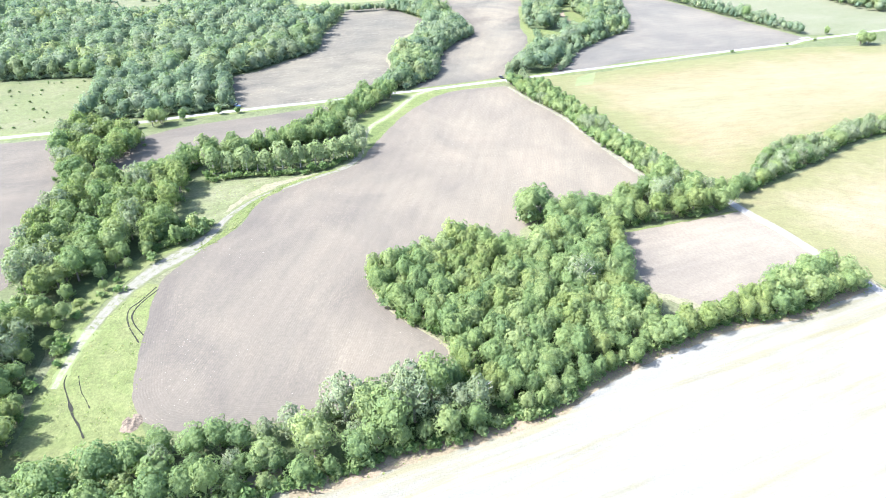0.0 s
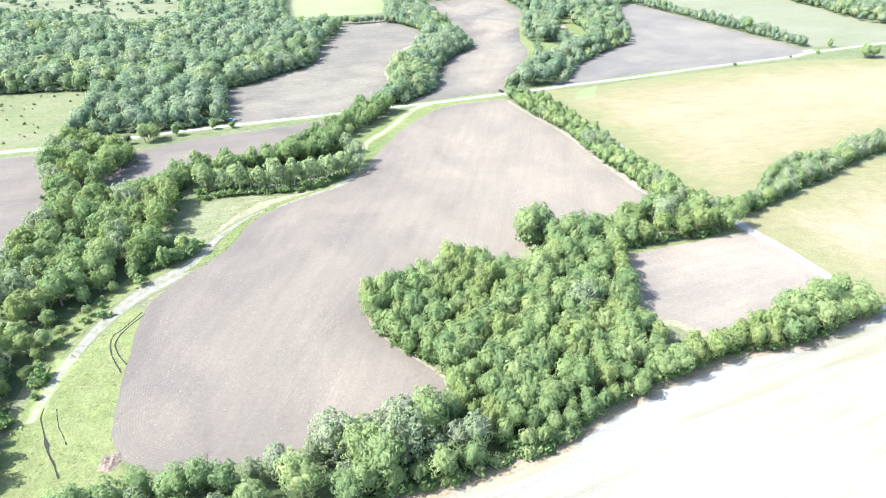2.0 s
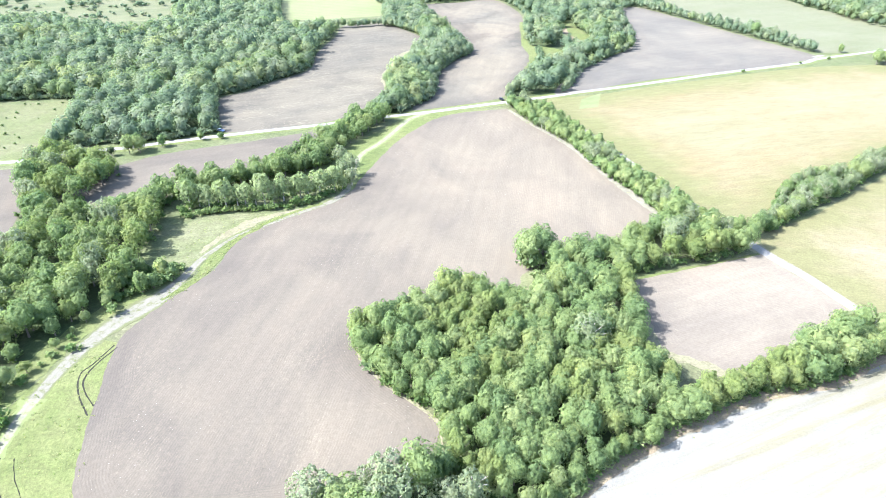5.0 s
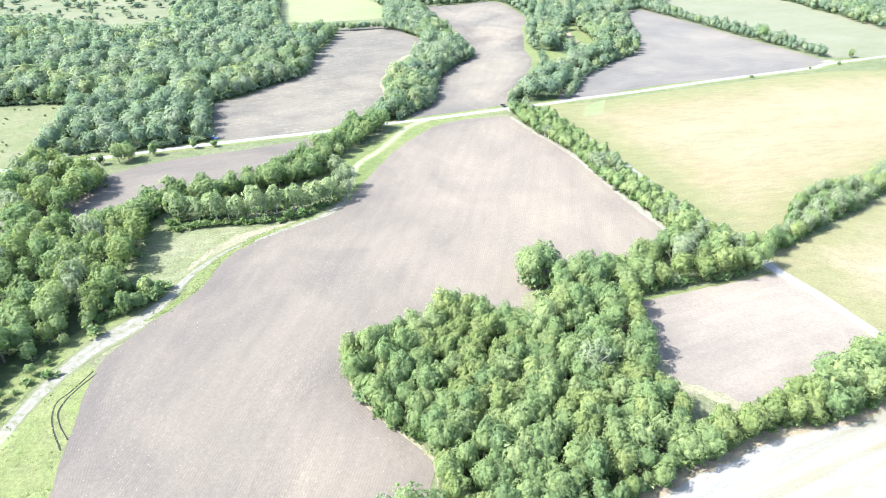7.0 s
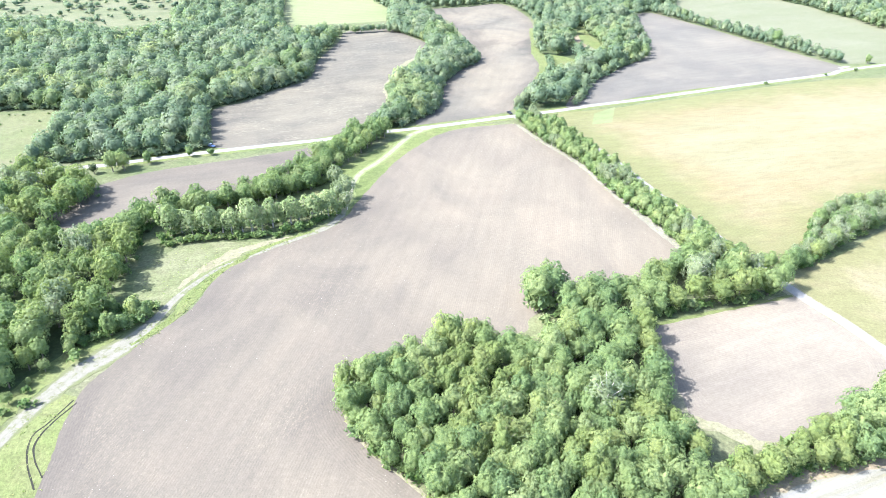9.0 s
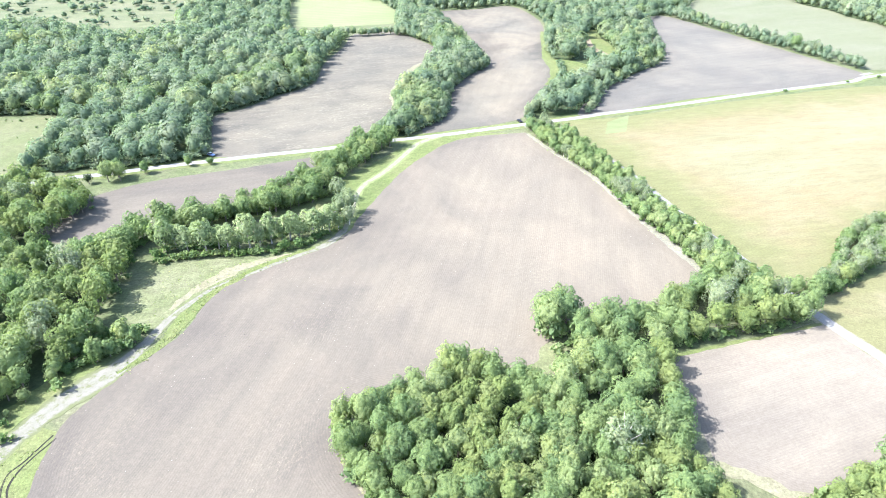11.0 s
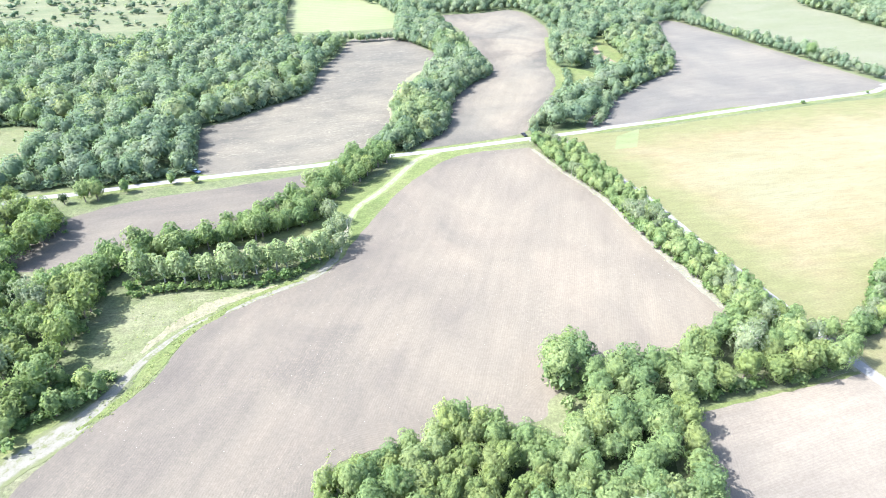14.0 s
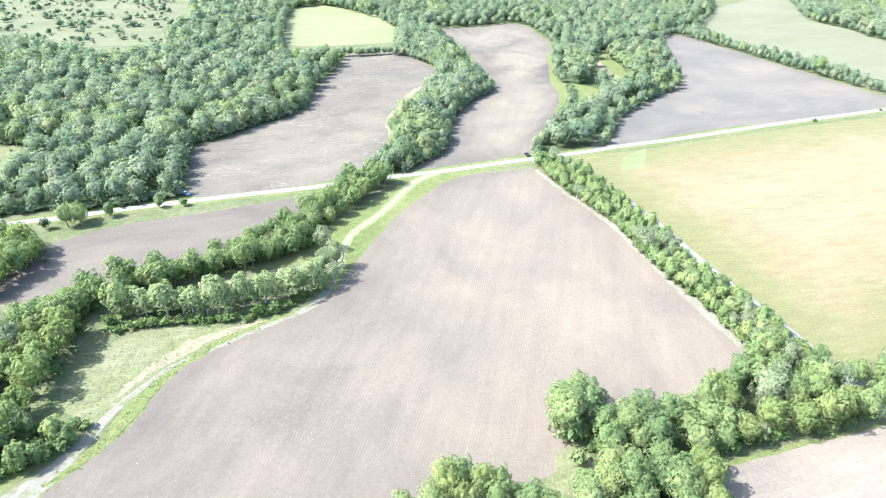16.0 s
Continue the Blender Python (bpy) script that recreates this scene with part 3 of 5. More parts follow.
def skirt(verts, faces, values):
    """Adds the small bank from the rim of a sheet down into the ground."""
    seen = {}
    for f in faces:
        for a, c in zip(f, f[1:] + f[:1]):
            seen[(a, c)] = True
    low = {}
    for a, c in [e for e in seen if (e[1], e[0]) not in seen]:
        for v in (a, c):
            if v not in low:
                low[v] = len(verts)
                verts.append((verts[v][0], verts[v][1], -0.05))
                values.append(values[v])
        faces.append([c, a, low[a], low[c]])


def sheet(name, corners, material, z, label, category, grid=6.0, ragged=0.5, kind="structure", curve=True, relief=0.06):
    """A field: a sheet of ground with an uneven outline and a small bank down to the land round it."""
    z *= 0.4
    line = smooth(corners, 1.6 if grid < 7 else 3.0) if curve else [Vector(c) for c in corners]
    line = [v + Vector((rough(v, 1.7), rough(v, 9.2))) * ragged for v in line]
    q = np.array([tuple(v) for v in line])
    lo, hi = q.min(0), q.max(0)
    gx, gy = np.meshgrid(np.arange(lo[0], hi[0], grid), np.arange(lo[1], hi[1], grid))
    pts = np.stack([gx.ravel(), gy.ravel()], 1)
    pts = pts[inside(pts, line)]
    pts = pts[gap(pts, line) > grid * 0.45]
    n = len(line)
    import_pts = line + [Vector(p) for p in pts]
    from mathutils.geometry import delaunay_2d_cdt
    v, _, f, _, _, _ = delaunay_2d_cdt(import_pts, [(i, (i + 1) % n) for i in range(n)], [list(range(n))], 1, 0.001)
    flat_v = np.array([tuple(a) for a in v])
    edge = gap(flat_v, line)
    verts = [(x, y, z + min(1.0, e / 12) * max(0.0, 0.25 + swell(x, y)) * relief) for (x, y), e in zip(flat_v, edge)]
    faces, edge = [list(a) for a in f], list(edge)
    skirt(verts, faces, edge)
    ob = new(name, mesh_from(name, verts, faces, material, [("edge", edge)]))
    return tagged(ob, label, category, kind=kind)


def ribbon(name, points, width, material, z, label, category, crown=0.08, step=2.5, wobble=0.3, kind="structure", parent=None):
    """A road or track along a line, with a raised crown; width may change along it: (first, ..., last)."""
    z, crown = z * 0.4, crown * 0.5
    line = smooth(points, step, False)
    widths = width if isinstance(width, tuple) else (width, width)
    verts, faces, across = [], [], []
    for i, p in enumerate(line):
        d = (line[min(i + 1, len(line) - 1)] - line[max(i - 1, 0)]).normalized()
        side = Vector((d.y, -d.x))
        w = np.interp(i / (len(line) - 1), np.linspace(0, 1, len(widths)), widths) / 2
        for k in (-1.0, -0.6, 0.0, 0.6, 1.0):
            e = noise.noise((p.x * 0.3, p.y * 0.3, 5 * k)) * wobble if abs(k) == 1 else 0
            c = p + side * (k * w + e)
            verts.append((c.x, c.y, z + crown * (1 - k * k)))
            across.append(k)
    for i in range(len(line) - 1):
        for k in range(4):
            a = 5 * i + k
            faces.append([a, a + 5, a + 6, a + 1])
    skirt(verts, faces, across)
    ob = new(name, mesh_from(name, verts, faces, material, [("across", across)]))
    if parent:
        ob.parent = parent
        return ob
    return tagged(ob, label, category, kind=kind)


def drawn_in(shape, by):
    """The outline moved inwards."""
    line = smooth(shape, 5.0)
    q = np.array([tuple(v) for v in line])
    t = np.roll(q, -1, 0) - np.roll(q, 1, 0)
    t /= np.linalg.norm(t, axis=1)[:, None] + 1e-9
    side = np.stack([t[:, 1], -t[:, 0]], 1)
    a = np.sum(q[:, 0] * np.roll(q[:, 1], -1) - q[:, 1] * np.roll(q[:, 0], -1))
    p = q - side * by * (1 if a > 0 else -1)
    p = p[inside(p, line)]
    return [tuple(v) for v in p[gap(p, line) > by * 0.9]][::2]


OPEN = [(115, 668), (129, 680), (128, 645), (134, 615), (124, 580), (114, 586), (109, 615), (112, 647)]      # the clearing by the creek
BAY = [(70, 510), (70, 540), (72, 575), (90, 570), (104, 552), (94, 534), (80, 518)]                    # the grass bay between wood and field

# ---- the land ----
me = mesh_from("ground", [(-4500, -4500, 0), (4500, -4500, 0), (4500, 4500, 0), (-4500, 4500, 0)], [(0, 1, 2, 3)], GRASS)
tagged(new("ground", me), "rolling green meadow grass with dry patches", "ground", kind="structure")
WOODS = [("GROVE", GROVE), ("HEDGE", HEDGE), ("HEDGE_R", HEDGE_R), ("ARM", ARM), ("LANEROW", LANEROW), ("EASTROW", EASTROW), ("FENCEROW", FENCEROW),
         ("CREEK", CREEK), ("MIDROW", MIDROW), ("ROW_A", ROW_A), ("ROW_B", ROW_B), ("LEFTWOOD", LEFTWOOD), ("FOREST", FOREST), ("FARWOOD", FARWOOD), ("EASTWOOD", EASTWOOD)]
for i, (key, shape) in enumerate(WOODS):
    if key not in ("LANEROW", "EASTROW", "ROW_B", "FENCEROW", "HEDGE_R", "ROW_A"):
        sheet("woodland_floor", drawn_in(shape, 6.0 if key in ("GROVE", "ARM") else 3.5), WOODFLOOR, 0.02 + 0.004 * i, "dark green ground under the trees", "ground", 25.0, 1.5)
sheet("field_savanna", SAVANNA, SAVANNA_GRASS, 0.10, "dry grassland dotted with scattered bushes", "field", 20)
sheet("field_pasture", PASTURE, DULL, 0.10, "light green pasture with a few low bushes", "field", 10)
sheet("field_hay", LIME, LIMEY, 0.11, "bright yellow-green mown hay meadow", "field", 12)
sheet("field_pale_pasture", PALE, PALEGREEN, 0.11, "wide pale green pasture beyond the tree line", "field", 15)
sheet("field_far_pasture", PALE2, PALEGREEN, 0.11, "small pale green pasture among woods", "field", 15)
sheet("field_bay", BAY, LUSH, 0.15, "bright grass bay at the edge of the creek wood", "clearing", 5)
sheet("field_clearing", OPEN, LUSH, 0.13, "bright grassy clearing among the creek trees", "clearing", 5)
ribbon("field_sand", SANDSTRIP, (4.0, 7.0), TAN, 0.16, "pale bare sand bar in the clearing", "sand", 0.03, wobble=0.8)
sheet("field_meadow", MEADOW, FADED, 0.10, "rough meadow of faded grass beside the track", "field", 4)
sheet("field_strip", UPSTRIP, LUSH, 0.105, "bright lush grass strip beside the track", "field", 4)
sheet("field_nook", NOOK, FADED, 0.1, "pale bright grass in the nook of the grove", "field", 4)
sheet("field_corner", CORNER, LUSH, 0.11, "lush bright green grass in the field corner", "field", 4)
sheet("field_grain", GOLD, GOLDEN, 0.12, "ripening golden grain field with greener edges", "field", 8)
sheet("field_grain_patch", PATCH, LIMEY, 0.2, "square of paler green crop in the grain", "field", 4, 1.8, curve=False)
sheet("field_dry_hay", STRAW, STRAWY, 0.12, "straw-yellow hayfield with reddish drifts", "field", 6)
sheet("field_stubble", WHITE, STUBBLE, 0.12, "bleached white stubble field with faint swaths", "field", 5)
sheet("field_tilled", BIG, SOIL_BIG, 0.14, "large bare tilled field of greyish dry soil", "field", 5)
sheet("field_tilled_small", SMALL, SOIL_SMALL, 0.13, "small bare tilled field of pale dry soil", "field", 5)
sheet("field_tilled_dark", LEFT, SOIL_DARK, 0.13, "bare dark tilled field behind the creek trees", "field", 6)
sheet("field_tilled_strip", STRIP, SOIL_DARK, 0.13, "narrow tilled field between road and trees", "field", 6)
sheet("field_tilled_middle", MID, SOIL_MID, 0.13, "tilled field streaked with pale crop litter", "field", 7)
sheet("field_tilled_north", NORTH, SOIL_FAR, 0.13, "winding tilled field with dark and tan drifts", "field", 8)
sheet("field_tilled_east", EAST, SOIL_EAST, 0.13, "tilled field of grey soil beyond the road", "field", 8)
ribbon("verge_road", ROAD, 10.0, LUSH, 0.10, "bright grass verge along the gravel road", "verge", 0.03, wobble=1.5)
ribbon("verge_middle", MID[11:18], (3.0, 5.0, 4.0, 3.0), DRY, 0.15, "pale grass margin along the creek trees", "verge", 0.03, wobble=1.8)
ribbon("verge_north", VERGE_NORTH, 7.0, LUSH, 0.15, "bright grass strip along the creek wood", "verge", 0.03, wobble=1.5)
ribbon("verge_lane", LANE, 7.5, DRY, 0.10, "dry grass verge along the lane", "verge", 0.03, wobble=1.0)
ribbon("verge_track", VERGE_TRACK, (1.5, 3.5, 5.0, 5.0, 4.2, 3.4, 3.0, 2.6), LUSH, 0.125, "lush weedy strip between track and tilled soil", "verge", 0.05, wobble=1.3)
ribbon("verge_wood", FOOT, (3.0, 7.0, 8.0, 8.0, 5.0), LUSH, 0.118, "bright grass strip between wood and track", "verge", 0.03, wobble=1.6)
ribbon("verge_dust", DUST, (1.5, 4.5, 5.5, 3.5, 1.5), DRY, 0.122, "pale trampled ground beside the track", "verge", 0.02, wobble=2.2)
ribbon("verge_grove", VERGE_GROVE, (0.3, 1.6, 1.6, 0.3), DRY, 0.16, "pale dry grass edge round the grove", "verge", 0.03, wobble=0.8)
ribbon("verge_tilled", BIG[:7], (2.0, 4.6), SANDY, 0.17, "pale sandy margin of the tilled field", "verge", 0.03, wobble=0.8)
ribbon("verge_stubble", WHITE[1:16], (5.0, 3.4), TAN, 0.15, "tan straw margin between stubble and hedgerow", "verge", 0.05, wobble=1.2)
ribbon("verge_small", SMALL[8:15], (4.5, 3.0), DRY, 0.16, "pale dry grass margin of the small field", "verge", 0.03, wobble=1.6)
ribbon("verge_arm", SMALL[0:4], (1.6, 1.2), LUSH, 0.16, "green grass margin under the field trees", "verge", 0.03, wobble=0.9)
ribbon("road_main", ROAD, 4.4, GRAVEL, 0.2, "pale gravel farm road crossing the land", "road")
ribbon("road_lane", LANE, 4.2, GRAVEL, 0.2, "pale gravel lane along the tree row", "road")
ribbon("road_stub", STUB, 3.2, GRAVEL, 0.19, "gravel turning beside the road junction", "road")
ribbon("road_track_upper", TRACK[:10], (5.5, 4.0), GRASSTRACK, 0.128, "grassed-over upper part of the farm track", "track", 0.04, 1.5, 1.5)
ribbon("road_track_end", TRACK[-4:], (6.6, 3.0), GRASSTRACK, 0.132, "track end fading into grass", "track", 0.03, 1.5, 1.5)
ribbon("road_track", TRACK[9:-3], (4.2, 4.2, 3.8, 3.4, 3.2, 3.2, 5.2, 10.5, 7.8, 5.6, 4.6), TRACKBED, 0.13, "dusty farm track with grass between the wheel lines", "track", 0.04, 1.5, 1.2)
ribbon("road_rut", RUT_A, 0.42, MUD, 0.2, "dark tractor rut pressed into the grass", "rut", -0.06, 1.0, 0.15)
ribbon("road_rut", RUT_B, 0.4, MUD, 0.2, "dark tractor rut pressed into the grass", "rut", -0.06, 1.0, 0.15)
ribbon("road_ditch", GULLET, (0.1, 0.22, 0.12), MUD, 0.3, "faint runnel washed into the grass", "ditch", -0.06, 0.8, 0.35)
ribbon("road_ditch", DITCH, (0.12, 0.3, 0.6, 0.4), MUD, 0.34, "narrow washed-out ditch in the grass", "ditch", -0.08, 0.8, 0.35)

# ---- trees ----
BOX = [(x, y, z) for x in (-1, 0, 1) for y in (-1, 0, 1) for z in (-1, 0, 1) if (x, y, z) != (0, 0, 0)]


def ball():
    """A ball of 24 four-sided faces."""
    at = {p: i for i, p in enumerate(BOX)}
    quads = []
    for ax in range(3):
        for s in (-1, 1):
            for u in (-1, 0):
                for w in (-1, 0):
                    c = []
                    for du, dw in ((0, 0), (1, 0), (1, 1), (0, 1)):
                        p = [0, 0, 0]
                        p[ax], p[(ax + 1) % 3], p[(ax + 2) % 3] = s, u + du, w + dw
                        c.append(at[tuple(p)])
                    quads.append(c if s > 0 else c[::-1])
    v = np.array(BOX, float)
    return v / np.linalg.norm(v, axis=1)[:, None], np.array(quads)


BALL_V, BALL_Q = ball()


def ico(level):
    bm = bmesh.new()
    bmesh.ops.create_icosphere(bm, subdivisions=level, radius=1.0)
    v, f = np.array([tuple(a.co) for a in bm.verts]), np.array([[a.index for a in q.verts] for q in bm.faces])
    bm.free()
    return v, f


ICO = {level: ico(level) for level in (2, 3)}


def crown(rng, r, h, base, boughs, sprays, leaf, level=3, clump=0.17, cone=False, unrest=0.34, fill=0.86, bough=0.36):
    """A crown: boughs that carry smaller leaf clumps, all clothed in leaf sprays (one bent blade each), round a dim inner mass of leaves.
    r: radius; h: height of the tree; base: height of its lowest leaves; fill: how far out the inner mass reaches."""
    mid, half = (h + base) / 2, (h - base) / 2
    k = np.arange(boughs)
    z = 1 - 1.75 * (k + 0.5) / boughs
    a = k * 2.39996 + rng.uniform(-0.5, 0.5, boughs)
    ring = np.sqrt(np.maximum(0, 1 - z * z))
    c = np.stack([np.cos(a) * ring, np.sin(a) * ring, z], 1) + rng.normal(scale=0.14, size=(boughs, 3))
    size = bough * rng.uniform(0.72, 1.28, boughs)
    c *= ((1.0 - size) * rng.uniform(0.62, 1.12, boughs) / np.linalg.norm(c, axis=1))[:, None]
    twigs = rng.normal(size=(boughs * 7, 3)) + np.repeat(c, 7, 0) * 1.6
    twigs /= np.linalg.norm(twigs, axis=1)[:, None]
    twigs = np.repeat(c, 7, 0) + twigs * np.repeat(size, 7)[:, None] * rng.uniform(0.7, 1.05, (boughs * 7, 1))
    c = np.concatenate([c, twigs])
    size = np.concatenate([size * 0.88, clump * rng.uniform(0.65, 1.3, boughs * 7)])

    def reach(d):
        b = d @ c.T
        under = b * b - (c * c).sum(1) + size * size
        out = np.where(under > 0, b + np.sqrt(np.maximum(under, 0)), 0)
        far = np.maximum(out.max(1), 0.4)
        if cone:
            far = far * np.interp(d[:, 2], (-1, -0.5, 0.3, 1), (0.75, 1.0, 0.66, 1.0))
        return far, out.argmax(1)

    stretch, middle = np.array([r * rng.uniform(0.86, 1.14), r, half]), np.array([0, 0, mid])
    v, f = ICO[level]
    d = v @ np.array(Euler(rng.uniform(0, 6, 3)).to_matrix())
    inner = d * (reach(d)[0] * rng.uniform(fill - 0.1, fill, len(d)))[:, None] * stretch + middle
    d = rng.normal(size=(sprays, 3)) + np.array([0, 0, 0.42])
    d /= np.linalg.norm(d, axis=1)[:, None]
    far, which = reach(d)
    q = d * far[:, None]
    nrm = (q - c[which]) / size[which][:, None] / stretch + 0.35 * d / stretch
    nrm /= np.linalg.norm(nrm, axis=1)[:, None]
    nrm += rng.normal(scale=unrest, size=nrm.shape) + np.array([0, 0, 0.1])
    nrm /= np.linalg.norm(nrm, axis=1)[:, None]
    p = q * stretch + middle + nrm * rng.uniform(-0.6, 0.3, (sprays, 1)) * leaf
    t = np.cross(nrm, rng.normal(size=nrm.shape))
    t /= np.linalg.norm(t, axis=1)[:, None]
    s = np.cross(nrm, t)
    tips = []
    for turn in (0.0, 2.1, 4.2):
        w = turn + rng.uniform(-0.45, 0.45, (sprays, 1))
        tips.append(p + (t * np.cos(w) + s * np.sin(w)) * leaf * rng.uniform(0.6, 1.45, (sprays, 1)) - nrm * leaf * rng.uniform(0.0, 0.6 * unrest, (sprays, 1)))
    blades = np.stack(tips, 1).reshape(-1, 3)
    vs = np.concatenate([inner, blades])
    vs[:, 2] = np.maximum(vs[:, 2], 0.02)
    return vs, np.concatenate([f, np.arange(3 * sprays).reshape(-1, 3) + len(inner)]).tolist()


def wood(rng, r, h, base, limbs, thick, sides=6):
    """A tapered trunk with limbs that fork into the crown."""
    vs, qs, count = [], [], 0

    def limb(pts, radii):
        nonlocal count
        for p, rad in zip(pts, radii):
            for k in range(sides):
                a = 2 * math.pi * k / sides
                vs.append((p[0] + rad * math.cos(a), p[1] + rad * math.sin(a), p[2]))
        for i in range(len(pts) - 1):
            for k in range(sides):
                q = count + i * sides
                qs.append((q + k, q + (k + 1) % sides, q + sides + (k + 1) % sides, q + sides + k))
        count += len(pts) * sides

    lean = rng.uniform(-0.05, 0.05, 2) * h
    top = np.array([lean[0], lean[1], h * 0.72])
    limb([(0, 0, -0.2), (0, 0, 0.35), tuple(top * 0.5), tuple(top)], [thick * 1.5, thick, thick * 0.75, thick * 0.2])
    for i in range(limbs):
        f = rng.uniform(0.4, 0.85)
        a = 2 * math.pi * i / limbs + rng.uniform(-0.5, 0.5)
        s = top * f
        out = r * rng.uniform(0.5, 0.85)
        e = s + np.array([math.cos(a) * out, math.sin(a) * out, (h - s[2]) * rng.uniform(0.35, 0.75)])
        limb([tuple(s), tuple((s + e) / 2 + np.array([0, 0, 0.25])), tuple(e)], [thick * 0.42, thick * 0.3, thick * 0.1])
    return np.array(vs), np.array(qs)


def rounded(v, q, share=0.55):
    """Normals for the leaves of a crown: the blade's own, bent by a share towards the crown's roundness."""
    q = np.array(q)
    n = np.cross(v[q[:, 1]] - v[q[:, 0]], v[q[:, 2]] - v[q[:, 0]])
    own = np.zeros_like(v)
    for k in range(3):
        np.add.at(own, q[:, k], n)
    own /= np.maximum(np.linalg.norm(own, axis=1), 1e-9)[:, None]
    out = v - np.array([0, 0, v[:, 2].max() * 0.42])
    out /= np.maximum(np.linalg.norm(out, axis=1), 1e-9)[:, None]
    n = own * (1 - share) + out * share
    return n / np.maximum(np.linalg.norm(n, axis=1), 1e-9)[:, None]


rng = np.random.default_rng(7)
KINDS = {
    # name, radius, height, base, boughs, leaf sprays, leaf, fill, material, bark, label
    "broad": ("broadleaf_tree", 5.0, 12.6, 1.5, 26, 1950, 0.28, 0.74, LEAF, BARK, "full-crowned green broadleaf tree in a dense stand"),
    "yellow": ("yellowish_tree", 4.9, 12.2, 1.5, 26, 1950, 0.28, 0.74, LEAF_YELLOW, BARK, "yellow-green broadleaf tree with a dense rounded crown"),
    "silver": ("pale_tree", 4.8, 13.4, 0.4, 17, 1500, 0.29, 0.55, SILVER, PALEBARK, "silvery green open-crowned tree with pale limbs showing"),
    "poplar": ("poplar_tree", 3.1, 9.4, 1.0, 15, 1000, 0.28, 0.55, POPLAR, PALEBARK, "pale green open-crowned poplar standing in a row"),
    "small": ("small_tree", 2.8, 7.0, 0.2, 12, 620, 0.31, 0.84, LEAF, BARK, "low rounded green tree in a hedgerow"),
    "shrub": ("shrub", 1.9, 3.0, 0.0, 8, 330, 0.28, 0.8, SHRUBLEAF, BARK, "low green shrub spreading over the grass"),
    "bush": ("bright_bush", 2.2, 3.8, 0.0, 9, 360, 0.29, 0.75, LEAF_YELLOW, BARK, "bright yellow-green bush between two tree rows"),
    "cedar": ("cedar_tree", 2.3, 5.5, 0.2, 12, 560, 0.24, 0.8, CEDAR, BARK, "dark conical cedar beside the gravel road"),
}
BIGGER = ("broad", "yellow", "silver")
MODELS, ARRAYS = {}, {}
for key, (name, r, h, base, boughs, sprays, leaf, fill, leafmat, barkmat, label) in KINDS.items():
    MODELS[key], ARRAYS[key] = [], []
    for i in range({"broad": 9, "yellow": 4, "silver": 5, "poplar": 4, "small": 5, "shrub": 3, "bush": 3, "cedar": 1}[key]):
        rr, hh = r * rng.uniform(0.88, 1.1), h * rng.uniform(0.9, 1.08)
        clump, bough = (0.14, 0.31) if boughs > 22 else (0.17 if key in BIGGER else 0.22, 0.36)
        cv, cq = crown(rng, rr, hh, base, boughs, sprays, leaf, 3 if key in BIGGER else 2, clump, key == "cedar", 0.45 if fill < 0.7 else 0.2, fill, bough)
        tv, tq = wood(rng, rr, hh, base, 9 if key == "silver" else 4, 0.05 * rr + 0.08)
        leaves = mesh_from("crown", cv, cq, leafmat)
        leaves.shade_smooth()
        leaves.attributes.new("custom_normal", "FLOAT_VECTOR", "POINT").data.foreach_set("vector", rounded(cv, cq, 0.35).astype(np.float32).ravel())
        leaves.update()
        MODELS[key].append((leaves, mesh_from("trunk", tv, tq.tolist(), barkmat)))
        cv, cq = crown(rng, rr, hh, base, boughs, sprays // 2, leaf * 1.35, 2, clump, key == "cedar", 0.2, fill, bough)
        ARRAYS[key].append((np.concatenate([cv, tv]), cq + (tq + len(cv)).tolist(), len(cq)))
TAKEN = [np.zeros((0, 2))]


def plant(key, x, y, size=1.0, group="", label="", tall=1.0):
    """One tree: a thing with a trunk and a crown."""
    pick = MODELS[key][int(rng.integers(len(MODELS[key])))]
    m = pose(x, y, 0.05, 0, 0, rng.uniform(0, 360)) @ Matrix.Diagonal((size, size, size * tall, 1))
    root = new(KINDS[key][0])
    root.empty_display_size = 0.5
    root.matrix_basis = m
    for name, me in zip(("crown", "trunk"), pick):
        new(name, me).parent = root
    return tagged(root, label or KINDS[key][10], "shrub" if key in ("shrub", "bush") else "tree", group)


